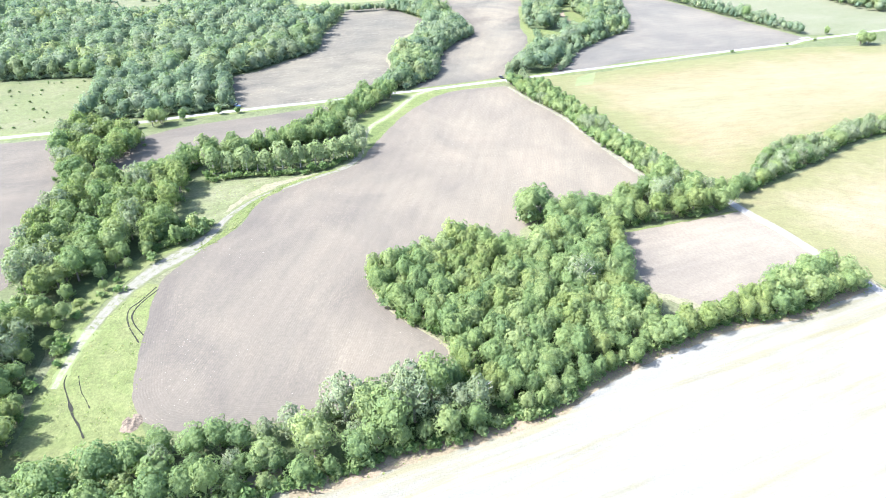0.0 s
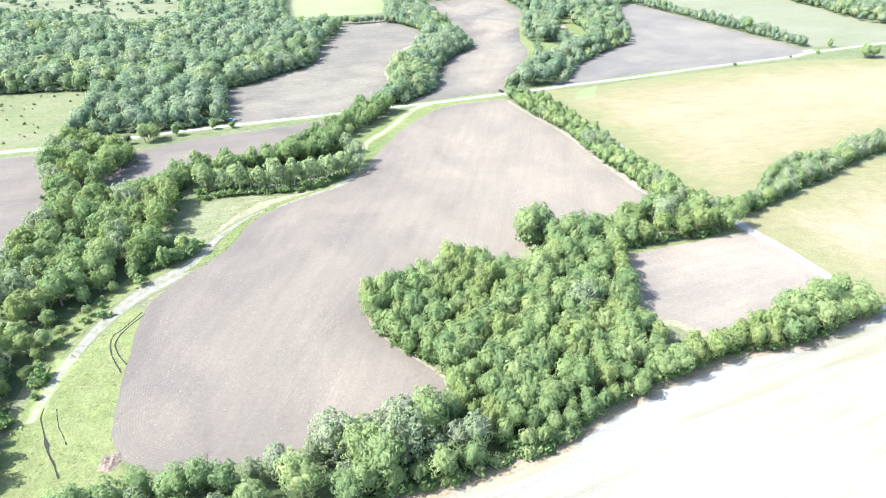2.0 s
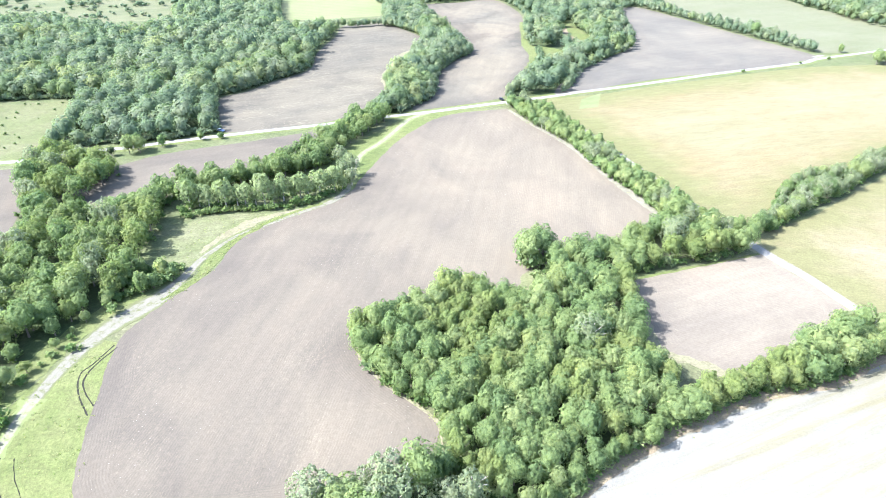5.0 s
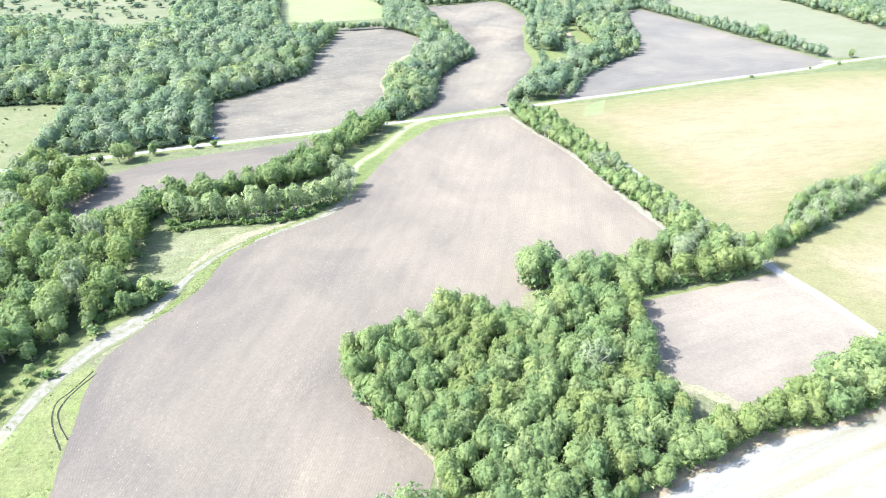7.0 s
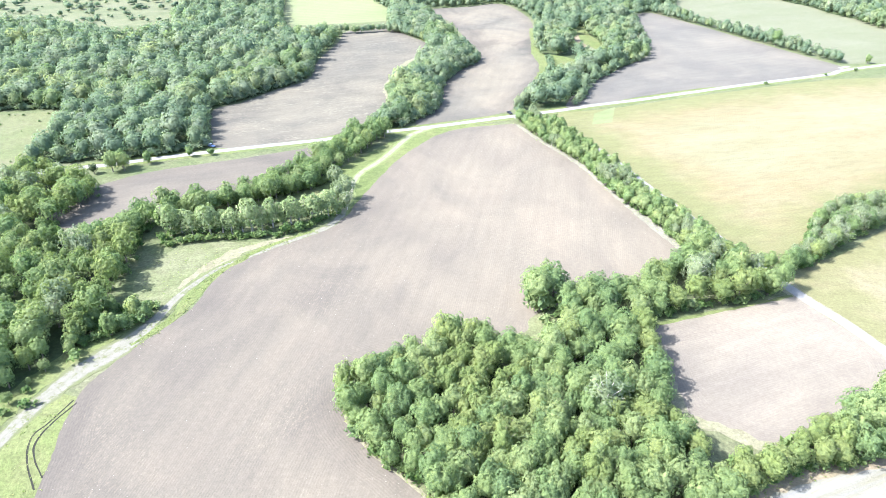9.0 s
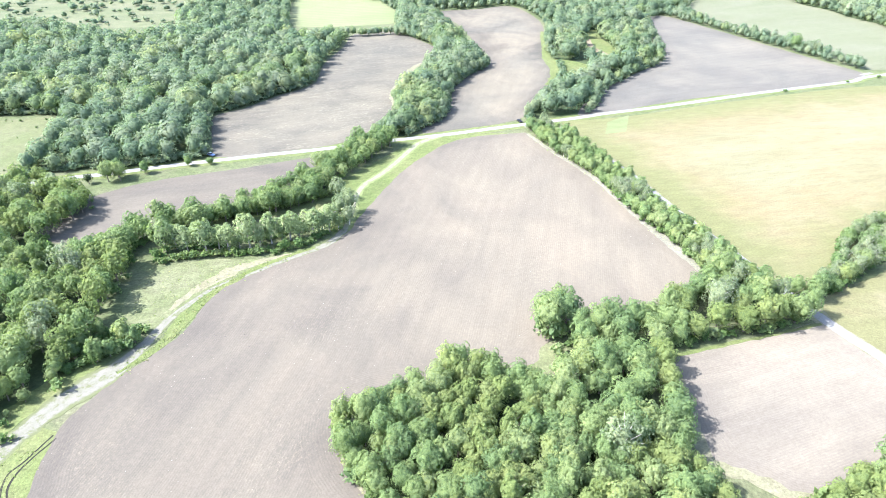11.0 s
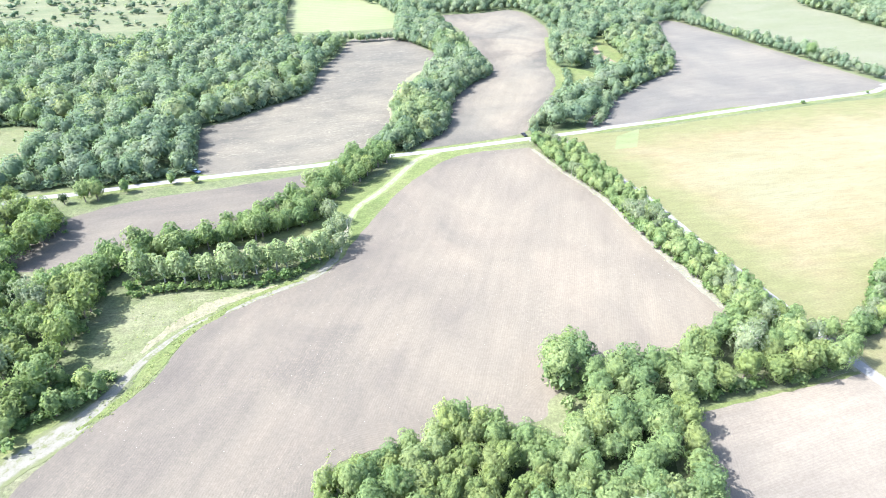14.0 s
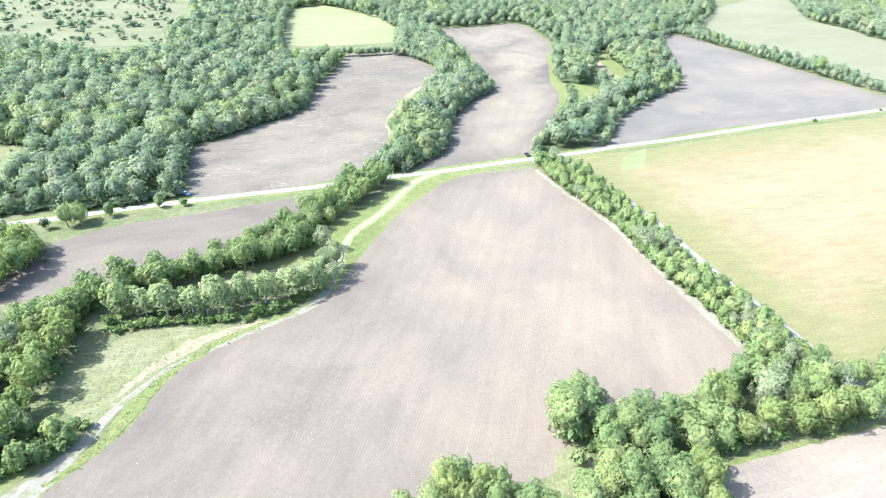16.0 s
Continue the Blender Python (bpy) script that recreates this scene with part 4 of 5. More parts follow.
def places(shape, spacing, inset, clear=()):
    """Uneven places for trees within an outline, off the roads."""
    q = np.array(shape, float)
    lo, hi = q.min(0), q.max(0)
    gx, gy = np.meshgrid(np.arange(lo[0], hi[0], spacing), np.arange(lo[1], hi[1], spacing * 0.866))
    gx = gx + (np.arange(len(gx)) % 2)[:, None] * spacing / 2
    p = np.stack([gx.ravel(), gy.ravel()], 1) + rng.uniform(-0.45, 0.45, (gx.size, 2)) * spacing
    line = smooth(shape, 4.0)
    p = p[inside(p, line)]
    p = p[gap(p, line) > inset + 0.3 * spacing]
    rim = [v for v in smooth(drawn_in(shape, inset), spacing * 0.5)]
    first = []
    for v in rim:
        v = np.array([v.x, v.y]) + rng.uniform(-0.22, 0.22, 2) * spacing
        if all(np.hypot(*(v - a)) > spacing * 0.8 for a in first):
            first.append(v)
    first = np.array(first).reshape(-1, 2)
    if len(first) and len(p):
        p = p[np.array([np.min(np.hypot(*(first - a).T)) for a in p]) > spacing * 0.7]
    p = np.concatenate([first, p])
    for road, width in ((ROAD, 4.5), (LANE, 3.6), (TRACK, 3.2), *clear):
        p = p[gap(p, smooth(road, 6, False), False) > width]
    old = np.concatenate(TAKEN)
    if len(old) and len(p):
        far = np.array([np.min(np.hypot(*(old - a).T)) for a in p])
        p = p[far > spacing * 0.62]
    TAKEN.append(p)
    return p


def join(spots, name, label, category, soft=False):
    """Many trees as one thing that nobody could count: spots of (model, leaf slot, x, y, size, tall)."""
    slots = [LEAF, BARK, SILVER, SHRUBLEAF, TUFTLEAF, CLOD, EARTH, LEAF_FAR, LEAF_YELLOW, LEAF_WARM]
    vs, corners, sides, mats, tints, normals, count, flats, bent = [], [], [], [], [], [], 0, {}, {}
    for (v, q, leaves), slot, x, y, s, tall in spots:
        if id(q) not in flats:
            flats[id(q)] = (np.array([i for f in q for i in f], np.int32), np.array([len(f) for f in q], np.int32))
        flat, total = flats[id(q)]
        a = rng.uniform(0, 2 * math.pi)
        c, d = math.cos(a) * s, math.sin(a) * s
        w = v @ np.array([[c, d, 0], [-d, c, 0], [0, 0, s * tall]]) + np.array([x, y, 0.05])
        if soft:
            if id(q) not in bent:
                bent[id(q)] = rounded(v, q)
            normals.append(bent[id(q)] @ np.array([[c / s, d / s, 0], [-d / s, c / s, 0], [0, 0, 1]]))
        vs.append(w), tints.append(np.full(len(w), rng.uniform(), np.float32))
        corners.append(flat + count), sides.append(total)
        mats.append(np.where(np.arange(len(q)) >= leaves, 1, slot).astype(np.int32))
        count += len(w)
    vs, corners, sides = np.concatenate(vs), np.concatenate(corners), np.concatenate(sides)
    me = bpy.data.meshes.new(name)
    me.vertices.add(len(vs))
    me.vertices.foreach_set("co", vs.astype(np.float32).ravel())
    me.loops.add(len(corners))
    me.loops.foreach_set("vertex_index", corners.astype(np.int32))
    me.polygons.add(len(sides))
    me.polygons.foreach_set("loop_start", (np.cumsum(sides) - sides).astype(np.int32))
    me.polygons.foreach_set("material_index", np.concatenate(mats))
    for m in slots:
        me.materials.append(m)
    me.attributes.new("tint", "FLOAT", "POINT").data.foreach_set("value", np.concatenate(tints))
    me.update(calc_edges=True)
    me.shade_flat()
    if soft:
        me.shade_smooth()
        me.attributes.new("custom_normal", "FLOAT_VECTOR", "POINT").data.foreach_set("vector", np.concatenate(normals).astype(np.float32).ravel())
        me.update()
    return tagged(new(name, me), label, category, kind="stuff")


BR, YE, SI, PO, SM, SH = "broad", "yellow", "silver", "poplar", "small", "shrub"
SLOT = {BR: 0, YE: 8, SI: 2, PO: 2, SM: 0, SH: 3}
BEHIND = []                              # trees of the near woods that stand behind others


def stand(shape, spacing, inset, mixture, group, sizes=(0.8, 1.15), near=lambda x, y: True, scale=lambda key, x, y: 1.0, pick=None, clear=(), tall_by=1.0):
    p = places(shape, spacing, inset, clear)
    for x, y in p[~inside(p, NOOK)]:
        drift = 0.5 + 1.1 * noise.noise((x * 0.045, y * 0.045, 12.0)) + rng.uniform(-0.22, 0.22)
        key = mixture[int(min(max(drift, 0.0), 0.999) * len(mixture))]
        if pick:
            key = pick(x, y) or key
        size, tall = rng.uniform(*sizes) * scale(key, x, y), rng.uniform(0.9, 1.1) * tall_by
        if near(x, y):
            plant(key, x, y, size, group, tall=tall)
        else:
            BEHIND.append((ARRAYS[key][int(rng.integers(len(ARRAYS[key])))], SLOT[key], x, y, size, tall))


STUBBLE_EDGE = smooth(WHITE[:17], 3.0, False)


def low_edge(key, x, y):
    """Trees at the rim of the stubble field stay lower."""
    return float(np.interp(gap(np.array([[x, y]]), STUBBLE_EDGE, False)[0], (3.0, 8.0), (0.66, 1.0)))


EDGE_TREE = "tall rounded green tree standing at the edge of the tilled field"
for x, y, size in ((34.5, 229, 1.1), (40.5, 233.5, 1.2), (34, 235.5, 0.95), (44, 228.5, 0.8), (38.5, 239.5, 0.85)):
    plant(BR, x, y, size, "trees of the field arm", EDGE_TREE)
    TAKEN.append(np.array([[x, y]]))
plant(SI, 46.3, 177.9, 1.22, "trees of the grove", "pale half-dead tree rising from the green grove")
TAKEN.append(np.array([[46.3, 177.9]]))
stand(GROVE, 4.7, 1.6, [BR] * 8 + [YE] * 3, "trees of the grove", (0.56, 0.84), scale=low_edge, tall_by=1.16)
stand(HEDGE, 6.4, 2.8, [SM] + [BR] * 5 + [YE] * 2 + [SI] * 4, "trees of the long hedgerow", (0.65, 1.4), lambda x, y: x > -95, low_edge,
      pick=lambda x, y: SI if y > 109 + 0.33 * (x + 30) and -78 < x < 22 and rng.uniform() < 0.6 else YE if x > 0 and rng.uniform() < 0.3 else BR)
stand(HEDGE_R, 5.2, 2.0, [BR] * 5 + [SM] + [YE], "trees of the long hedgerow", (0.6, 1.0))
for x, y, size in ((90.5, 240, 1.1), (96, 246, 0.9), (113, 246.7, 0.85), (103, 256, 0.9)):
    plant(SI, x, y, size, "trees of the field arm", "pale silvery tree with bare bleached limbs")
    TAKEN.append(np.array([[x, y]]))
stand(ARM, 6.0, 1.8, [SM] + [BR] * 5 + [YE] * 2, "trees of the field arm", (0.68, 1.02))
stand(LANEROW, 4.2, 1.5, [SM] * 6 + [SI], "trees along the lane", (0.75, 1.18), scale=lambda key, x, y: 0.62 if key == SI else 1.0)
stand(EASTROW, 4.9, 1.4, [SM] + [SI] * 3 + [BR] * 2 + [SI] * 3, "trees of the eastern row", (0.5, 0.78), lambda x, y: x < 260)
for x, y, size in ((-108.5, 276.5, 1.5), (-100, 277, 1.35), (-92.4, 276.5, 1.5), (-84, 277.5, 1.45), (-76.3, 280, 1.55), (-68.7, 283.5, 1.45), (-61.9, 286.5, 1.5), (-53.5, 289.5, 1.5), (-47.5, 294, 1.25)):
    plant(PO, x, y, size, "trees of the pale row", tall=rng.uniform(0.9, 1.05))
    plant(PO, x + rng.uniform(3.4, 4.4), y + rng.uniform(0.6, 3.2), size * rng.uniform(0.62, 0.85), "trees of the pale row", tall=rng.uniform(0.85, 1.2))
    TAKEN.append(np.array([[x, y]]))
stand(THICKET, 2.9, 0.5, ["bush"], "shrubs between the rows", (0.7, 1.1))
for x, y, size in ((-48.7, 323.4, 0.88), (-41.4, 310.1, 0.85), (-44.4, 303.7, 0.85), (-40.2, 299.7, 0.7), (-46.8, 298.6, 0.7)):
    plant(SI, x, y, size, "trees of the pale row", "silvery pale green tree ending the row")
    TAKEN.append(np.array([[x, y]]))
for side in (-2.2, 2.4):
    line = smooth(ROW_LINE, 4.6, False)
    for a, c in zip(line, line[1:]):
        d = (c - a).normalized()
        x, y = a.x + d.y * side + rng.normal() * 0.9, a.y - d.x * side + rng.normal() * 0.9
        BEHIND.append((ARRAYS[BR][int(rng.integers(9))], 0, x, y, rng.uniform(0.55, 1.0), rng.uniform(0.85, 1.15)))
        TAKEN.append(np.array([[x, y]]))
stand(ROW_A, 5.6, 0.8, [BR] * 4 + [SM], "trees of the dark row", (0.55, 1.0), lambda x, y: False)
TRACK_LINE = smooth(TRACK, 4.0, False)
stand(LEFTWOOD, 6.2, 1.6, [SM] * 2 + [BR] * 3 + [YE] * 4 + [SI] * 2, "trees of the creek wood", (0.7, 1.1), lambda x, y: y < 205 and x > -138,
      lambda key, x, y: float(np.interp(gap(np.array([[x, y]]), TRACK_LINE, False)[0], (8.0, 18.0), (0.45, 1.0))), clear=((TRACK, 7.8),))
stand(BUSHARM, 3.6, 1.2, [SM, SH, SM], "bushes by the track", (0.8, 1.2))
join(BEHIND, "woodland", "dense green broadleaf wood along the creek", "woodland")

# single trees and bushes along the roads
ROADSIDE = "trees beside the gravel road"
for x, y, size in ((-161.5, 339, 0.85), (-156.5, 340.5, 0.72), (-159, 344, 0.78)):
    plant(BR, x, y, size, ROADSIDE, "rounded green tree in a clump by the road")
plant("cedar", -169.6, 336.5, 1.0, ROADSIDE)
for x, y, size, key in ((-148.2, 349, 1.0, SM), (-130.5, 359, 0.75, SM), (-120.2, 361, 0.6, SM), (221.3, 492, 0.75, SH), (273.9, 515, 0.6, SH), (302, 527.5, 0.8, SH), (322.5, 549, 1.0, SM)):
    plant(key, x, y, size, ROADSIDE, "small bushy tree alone on the grass verge" if key == SM else "")
for x, y, size in ((330, 512, 0.8), (337, 513, 0.85), (334, 518, 0.9), (341, 517, 0.65)):
    plant(BR, x, y, size, "trees at the road corner", "broad green tree in a clump at the field corner")
for x, y, size in ((-163, 309, 0.8), (-168, 312, 0.75), (-161, 304, 0.6)):
    plant(BR, x, y, size, "trees at the strip field", "bushy green tree overhanging the narrow tilled field")
for x, y, size, key in ((121, 251, 0.75, BR), (127, 249.5, 0.8, BR), (131.5, 253.5, 0.7, BR), (134, 259, 0.6, SI), (139, 261, 0.55, SI), (147, 266, 0.5, SI)):
    plant(key, x, y, size, "trees at the lane's bend")

plant(BR, 277, 606, 1.05, "trees of the fence line", "round green tree rising from a low hedge line")

# far woods: too many trees to count, joined wood by wood
FAR_MODELS = []
for sprays, leaf in ((390, 0.58), (220, 0.8)):
    row = []
    for i in range(10):
        cv, cq = crown(rng, 5.6 * rng.uniform(0.88, 1.12), 11.6 * rng.uniform(0.9, 1.1), 0.0, 15, sprays, leaf, 2, 0.2, unrest=0.13, fill=0.74)
        row.append((cv, cq, len(cq)))
    FAR_MODELS.append(row)


def far_wood(shape, spacing, inset, label, sizes=(0.7, 1.3), split=540.0, pale=0.03):
    spots, line = [], smooth(shape, 6.0)
    p = places(shape, spacing, inset)
    p = p[~(inside(p, OPEN) | inside(p, BAY) | (np.abs(p[:, 0]) > 66 + 0.6 * p[:, 1]) | (p[:, 1] > 975))]
    room = gap(p, line)
    low = np.any([inside(p * k, glade) for glade in (OPEN, BAY) for k in (1.02, 1.04, 1.06)], axis=0)
    for (x, y), free, short in zip(p, room, low):
        row = FAR_MODELS[0 if y < split and abs(x) < 330 else 1]
        size = 0.36 if short else min(rng.uniform(*sizes), max(0.55, 0.14 + free / 6.0))
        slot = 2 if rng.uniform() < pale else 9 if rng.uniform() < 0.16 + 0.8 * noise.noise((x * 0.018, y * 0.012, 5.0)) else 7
        spots.append((row[int(rng.integers(len(row)))], slot, x, y, size, rng.uniform(0.88, 1.14) * min(1.5, 0.75 + 0.25 / size)))
    join(spots, "woodland", label, "woodland", True)


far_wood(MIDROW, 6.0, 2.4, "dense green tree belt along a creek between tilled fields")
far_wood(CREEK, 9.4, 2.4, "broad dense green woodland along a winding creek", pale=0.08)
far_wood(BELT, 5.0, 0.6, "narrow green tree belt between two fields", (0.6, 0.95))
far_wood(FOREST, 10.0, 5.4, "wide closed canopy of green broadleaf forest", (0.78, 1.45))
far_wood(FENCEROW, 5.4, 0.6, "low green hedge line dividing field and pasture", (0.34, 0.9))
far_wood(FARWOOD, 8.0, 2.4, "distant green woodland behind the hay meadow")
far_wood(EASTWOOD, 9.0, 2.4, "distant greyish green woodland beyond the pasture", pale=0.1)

# bushes on the open grassland
spots = []
BUSHES = []
for i in range(6):
    cv, cq = crown(rng, 2.3 * rng.uniform(0.9, 1.2), 3.4 * rng.uniform(0.8, 1.2), 0.0, 7, 60, 0.5, 2, 0.25)
    BUSHES.append((cv, cq, len(cq)))
clumps = places(SAVANNA, 26.0, 3.0)
for x, y in clumps:
    for i in range(int(rng.integers(1, 6))):
        spots.append((BUSHES[int(rng.integers(6))], 7, x + rng.normal() * 7, y + rng.normal() * 5, rng.uniform(0.4, 1.0) * rng.choice((0.8, 1.4, 2.3)), rng.uniform(0.7, 1.2)))
join(spots, "scattered_bushes", "scattered green bushes and small trees on dry grassland", "bushes", True)
for x, y in places(PASTURE, 14.0, 5.0):
    for i in range(int(rng.integers(0, 4))):
        plant(SH, x + rng.normal() * 3, y + rng.normal() * 2.5, rng.uniform(0.15, 0.55), "bushes on the pasture", tall=rng.uniform(0.6, 1.3))

for x, y, size in ((-42.8, 104.8, 0.82), (-40.2, 103.6, 0.6), (-45, 102.6, 0.62)):
    plant(BR, x, y, size, "trees of the long hedgerow")

# undergrowth along the edges of the near woods, weeds on the margins
shrubs = []
for i in range(5):
    cv, cq = crown(rng, 1.8, 2.6 * rng.uniform(0.8, 1.2), 0.0, 7, 56, 0.42, 2, 0.25, fill=0.7)
    shrubs.append((cv, cq, len(cq)))
spots = []
for shape in (GROVE, HEDGE, HEDGE_R, ARM, ROW_A, ROW_B, LEFTWOOD, LANEROW, EASTROW, BUSHARM):
    share, stray = (0.4, 2.2) if shape is LEFTWOOD else (0.8, 0.7)
    for v in smooth(drawn_in(shape, 0.8), 1.6):
        if v.y < 345 and rng.uniform() < share and min(gap(np.array([[v.x, v.y]]), r, False)[0] for r in (LANE, TRACK)) > 3.0:
            spots.append((shrubs[int(rng.integers(5))], 3 if rng.uniform() < 0.6 else 0, v.x + rng.normal() * stray, v.y + rng.normal() * stray, rng.uniform(0.6, 1.5), rng.uniform(0.8, 1.35)))
for shape in (FOREST, MIDROW, CREEK):
    for v in smooth(drawn_in(shape, 3.6 if shape is FOREST else 1.6), 2.6):
        if v.y < 560 and abs(v.x) < 330 and gap(np.array([[v.x, v.y]]), smooth(ROAD, 6, False), False)[0] > 4.5:
            spots.append((shrubs[int(rng.integers(5))], 7, v.x + rng.normal() * 0.8, v.y + rng.normal() * 0.8, rng.uniform(1.0, 2.1), rng.uniform(0.8, 1.3)))
for line, every in ((WHITE[0:15], 1.1), (ROW_B[6:14], 2.2)):
    for v in smooth(line, every, False):
        spots.append((shrubs[int(rng.integers(5))], 3 if rng.uniform() < 0.7 else 8, v.x - abs(rng.normal()) * 0.8 - 0.3, v.y + abs(rng.normal()) * 2.4 + 0.6, rng.uniform(0.4, 1.0), rng.uniform(0.6, 1.1)))
for x, y in ((33, 226.5), (35.5, 225.8), (38, 227.5), (40.5, 229.5), (31.8, 229.5), (43, 226.5), (36.5, 229)):
    spots.append((shrubs[int(rng.integers(5))], 0, x, y, rng.uniform(1.3, 1.9), rng.uniform(1.2, 1.7)))
join(spots, "undergrowth", "green shrubby undergrowth along the wood edges", "undergrowth")


def tuft():
    """A tuft of tall grass: a few bent blades fanning out."""
    vs, qs = [], []
    for i in range(5):
        a = rng.uniform(0, 2 * math.pi)
        o, w = np.array([math.cos(a), math.sin(a), 0]), np.array([-math.sin(a), math.cos(a), 0]) * 0.16
        p = [o * 0.05 - w, o * 0.05 + w, o * 0.42 + w * 0.7 + np.array([0, 0, 0.16]), o * 0.42 - w * 0.7 + np.array([0, 0, 0.16])]
        qs.append([len(vs) + k for k in range(4)])
        vs += p
    return np.array(vs), np.array(qs), 5


tufts = [tuft() for i in range(6)]
spots = []
for line, spread, every in ((VERGE_TRACK, 1.5, 0.35), (VERGE_GROVE, 1.0, 0.6), (WHITE[1:16], 1.2, 0.6), (BIG[:7], 1.3, 0.8)):
    for v in smooth(line, every, False):
        spots.append((tufts[int(rng.integers(6))], 4, v.x + rng.normal() * spread, v.y + rng.normal() * spread, rng.uniform(0.4, 1.0), rng.uniform(0.7, 1.4)))
for shape, spacing in ((CORNER, 2.2), (MEADOW, 2.6)):
    q = np.array(shape)
    p = rng.uniform(q.min(0), q.max(0), (int(np.prod(q.max(0) - q.min(0)) / spacing ** 2), 2))
    for x, y in p[inside(p, shape)]:
        if noise.noise((x * 0.12, y * 0.12, 0)) > -0.15:
            spots.append((tufts[int(rng.integers(6))], 4, x, y, rng.uniform(0.4, 0.9), rng.uniform(0.6, 1.2)))
join(spots, "grass_tufts", "tall green grass tufts and weeds on the margins", "grass")

# bleached litter and clods on the tilled field
clods = []
for i in range(4):
    v = BALL_V * np.array([0.22, 0.16, 0.09]) * rng.uniform(0.5, 1.2, (len(BALL_V), 1))
    clods.append((v, BALL_Q, len(BALL_Q)))
p = rng.uniform((-100, 120), (95, 410), (3600, 2))
p = p[inside(p, BIG)]
spots = []
for x, y in p:
    if noise.noise((x * 0.035, y * 0.02, 7.0)) + 0.35 * rng.normal() > 0.22:
        spots.append((clods[int(rng.integers(4))], 5, x, y, rng.uniform(0.4, 1.0), 1.0))
for v in smooth(CREASE, 0.34, False):
    spots.append((clods[int(rng.integers(4))], 6, v.x + rng.normal() * 2.4, v.y + rng.normal() * 2.0, rng.uniform(0.5, 1.3), 1.5))
join(spots, "crop_litter", "pale bits of crop litter strewn over bare soil", "litter")


# ---- the washed-out bank ----
def part(name, bm, material, parent, label=""):
    me = bpy.data.meshes.new(name)
    bm.to_mesh(me)
    bm.free()
    me.materials.append(material)
    ob = new(name, me)
    ob.parent = parent
    return tagged(ob, label)


def gully(x0, y0, wide, deep):
    """A patch of raw clay with ridges and runnels that the rain has cut."""
    n = 26
    verts, faces = [], []
    for j in range(n):
        for i in range(n):
            u, w = i / (n - 1) * 2 - 1, j / (n - 1) * 2 - 1
            e = max(0.0, 1 - (u * u + w * w) ** 1.5)
            x, y = x0 + u * wide / 2 * (1 + 0.2 * noise.noise((w * 2, 1, 3))), y0 + w * deep / 2 * (1 + 0.2 * noise.noise((u * 2, 5, 3)))
            r = 1 - abs(noise.noise((x * 0.45 + y * 0.2, y * 0.16, 2.0))) * 2.2
            verts.append((x, y, 0.02 + e * (0.1 + 0.5 * max(-0.2, r) + 0.2 * noise.noise((x * 1.3, y * 1.3, 0)))))
    for j in range(n - 1):
        for i in range(n - 1):
            a = j * n + i
            faces.append((a, a + 1, a + n + 1, a + n))
    return tagged(new("bank", mesh_from("bank", verts, faces, BANK)), "raw reddish clay bank cut by rain", "bank", kind="structure")


gully(-82.5, 119.5, 5.5, 7.0)

# ---- vehicles ----
PAINT_BLUE = plain("blue_car_paint", (0.14, 0.2, 0.36), 0.3, 0.05, 1.0, 0.2)
PAINT_DARK = plain("black_car_paint", (0.02, 0.021, 0.025), 0.3, 0.05, 1.0, 0.2)
PAINT_WHITE = plain("white_panel_paint", (0.7, 0.71, 0.72), 0.4, 0.05, 1.0)
GLASS = plain("dark_window_glass", (0.02, 0.025, 0.03), 0.08, 0.05, 1.0)
TYRE = plain("black_tyre_rubber", (0.02, 0.02, 0.02), 0.9, 0.2, 6.0)
STEEL = plain("wheel_rim_steel", (0.5, 0.5, 0.52), 0.35, 0.1, 4.0, 0.9)
LIGHTS = plain("pale_headlight_glass", (0.75, 0.75, 0.72), 0.2, 0.05, 1.0)


def hull(profile, half, taper=0.0):
    """A body from its side outline (y, z), as wide as 2 * half, narrower towards the top by taper, with softened edges."""
    bm = bmesh.new()
    top = max(z for _, z in profile)
    low = min(z for _, z in profile)
    rows = []
    for s in (-1, 1):
        rows.append([bm.verts.new((s * (half - taper * (z - low) / (top - low)), y, z)) for y, z in profile])
    bm.faces.new(rows[0])
    bm.faces.new(rows[1][::-1])
    for i in range(len(profile)):
        k = (i + 1) % len(profile)
        bm.faces.new((rows[0][k], rows[0][i], rows[1][i], rows[1][k]))
    bmesh.ops.recalc_face_normals(bm, faces=bm.faces)
    bmesh.ops.bevel(bm, geom=bm.edges[:], offset=0.05, segments=2, affect="EDGES", clamp_overlap=True)
    return bm


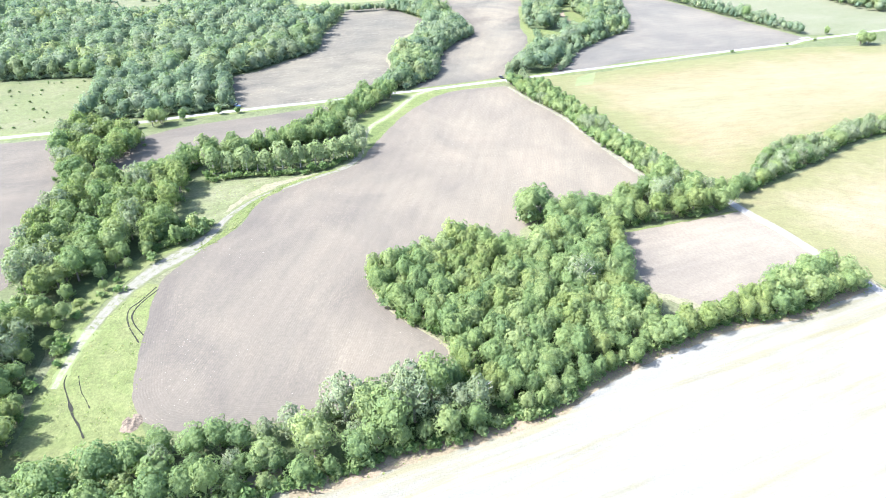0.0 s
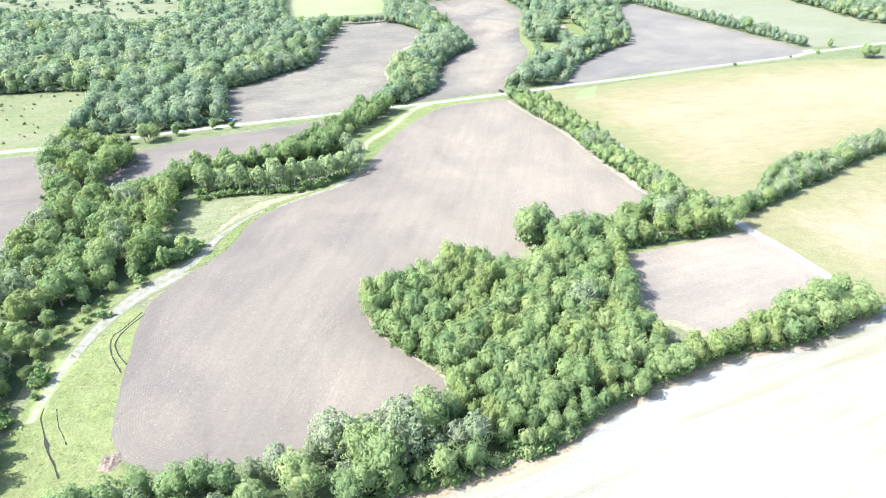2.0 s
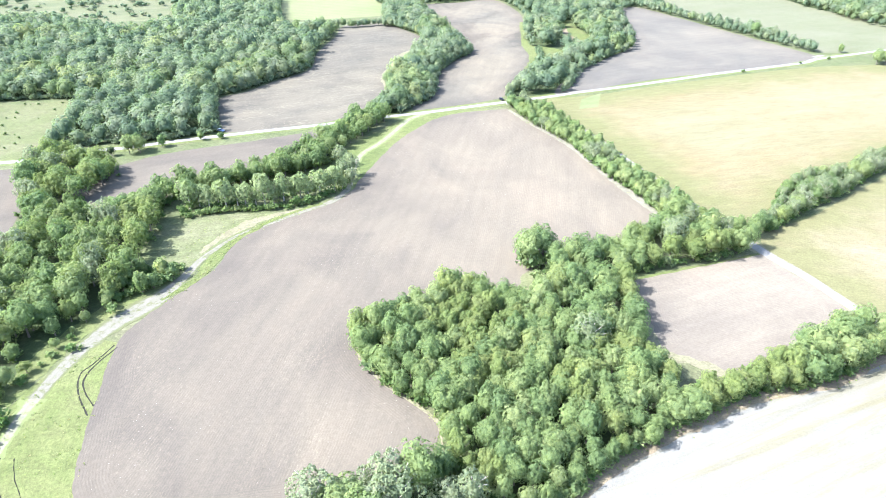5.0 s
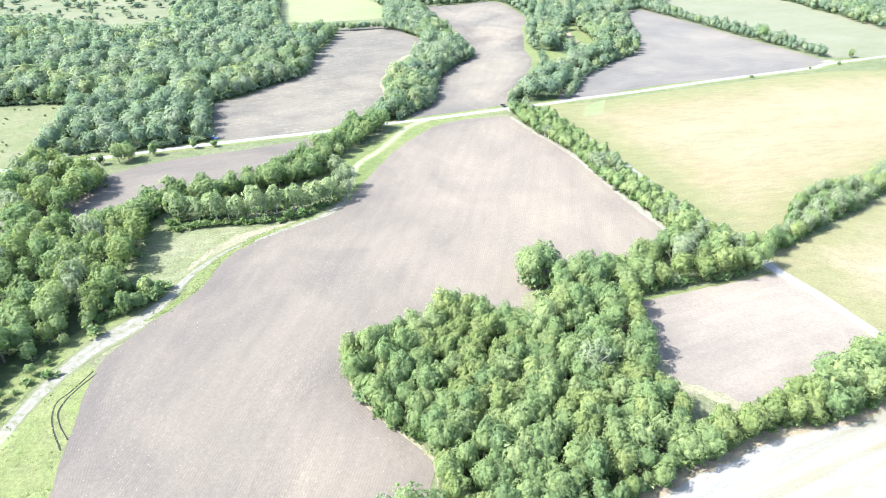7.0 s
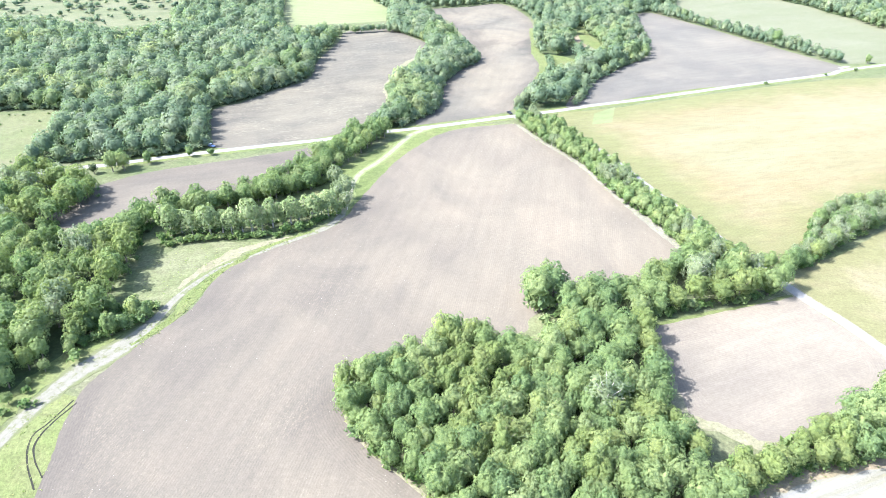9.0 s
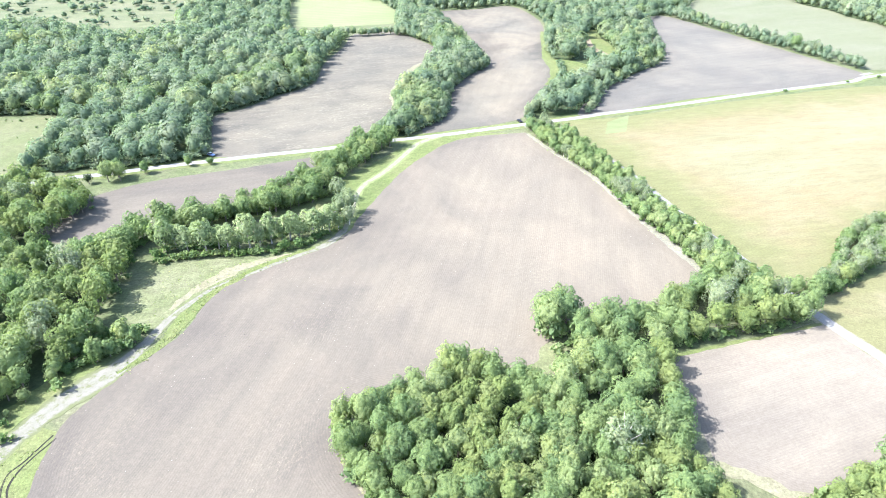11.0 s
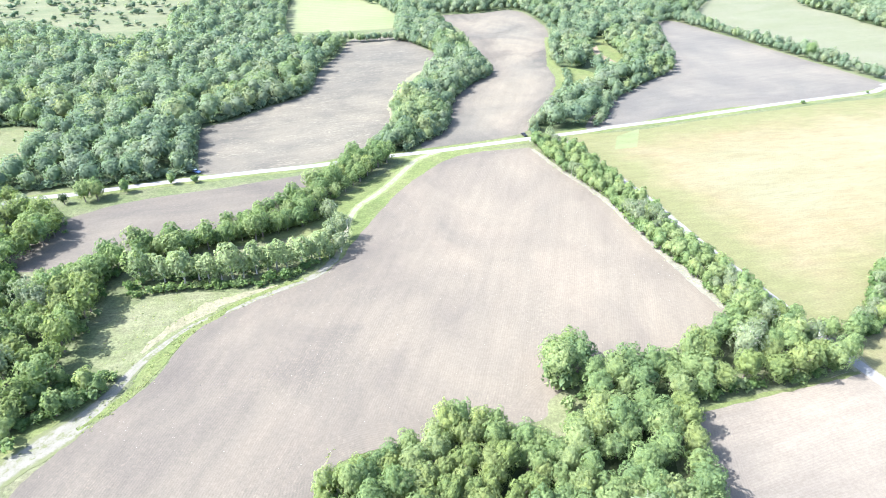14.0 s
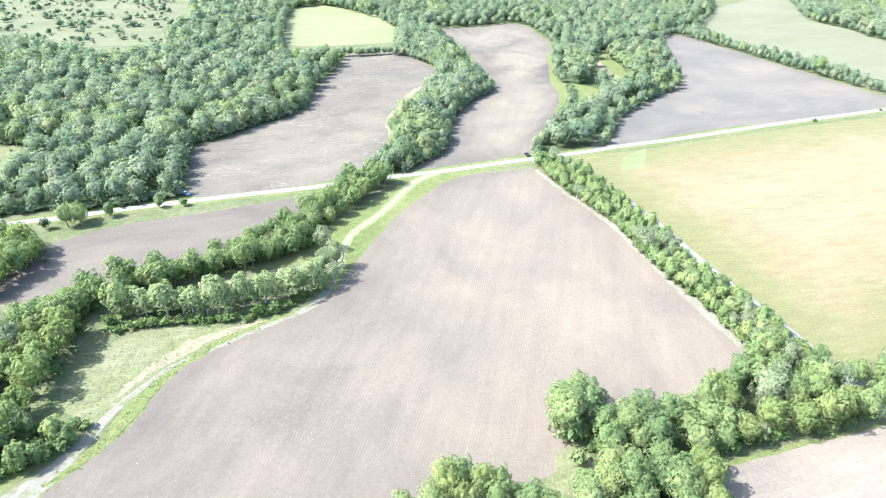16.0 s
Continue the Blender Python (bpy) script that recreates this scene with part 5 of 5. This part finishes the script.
def disc(radius, width, x, y, z):
    bm = bmesh.new()
    bmesh.ops.create_cone(bm, cap_ends=True, segments=18, radius1=radius, radius2=radius, depth=width, matrix=Matrix.Translation((x, y, z)) @ Euler((0, radians(90), 0)).to_matrix().to_4x4())
    return bm


def vehicle(name, x, y, turn, long, paint, label, category, bed=False):
    root = new(name)
    root.matrix_basis = pose(x, y, 0.1, 0, 0, turn)
    tagged(root, label, category)
    h = long / 2
    part("body", hull([(-h, 0.35), (-h + 0.05, 0.85), (-h * 0.45, 0.98), (h * 0.5, 1.0), (h, 0.9), (h, 0.35)], 0.9), paint, root)
    if bed:
        part("cab", hull([(-h * 0.3, 0.95), (-h * 0.12, 1.62), (h * 0.22, 1.66), (h * 0.3, 0.95)], 0.82, 0.1), PAINT_WHITE, root, "white roof and cab")
        part("window", hull([(-h * 0.31, 1.02), (-h * 0.16, 1.5), (h * 0.26, 1.5), (h * 0.31, 1.02)], 0.84, 0.1), GLASS, root)
        part("load", hull([(h * 0.36, 0.95), (h * 0.36, 1.25), (h * 0.92, 1.22), (h * 0.92, 0.92)], 0.72, 0.04), PAINT_WHITE, root, "white load on the bed")
    else:
        part("cab", hull([(-h * 0.4, 0.93), (-h * 0.05, 1.42), (h * 0.5, 1.45), (h * 0.85, 0.95)], 0.78, 0.14), paint, root)
        part("window", hull([(-h * 0.36, 0.98), (-h * 0.08, 1.35), (h * 0.54, 1.36), (h * 0.8, 0.98)], 0.8, 0.13), GLASS, root)
    for s in (-1, 1):
        part("headlight", hull([(-h - 0.01, 0.6), (-h - 0.01, 0.76), (-h + 0.12, 0.78), (-h + 0.12, 0.6)], 0.16), LIGHTS, root).location = (s * 0.62, 0, 0)
        for f in (-0.62, 0.62):
            wheel = part("wheel", disc(0.34, 0.22, s * 0.82, f * h, 0.34), TYRE, root)
            part("rim", disc(0.2, 0.24, s * 0.82, f * h, 0.34), STEEL, wheel)
    return root


vehicle("car", 40.1, 428.5, 25, 4.3, PAINT_DARK, "black car stopped at the gravel junction", "car")
vehicle("pickup_truck", -124.2, 372.6, 60, 5.4, PAINT_BLUE, "blue and white pickup parked beside the forest", "truck", True)
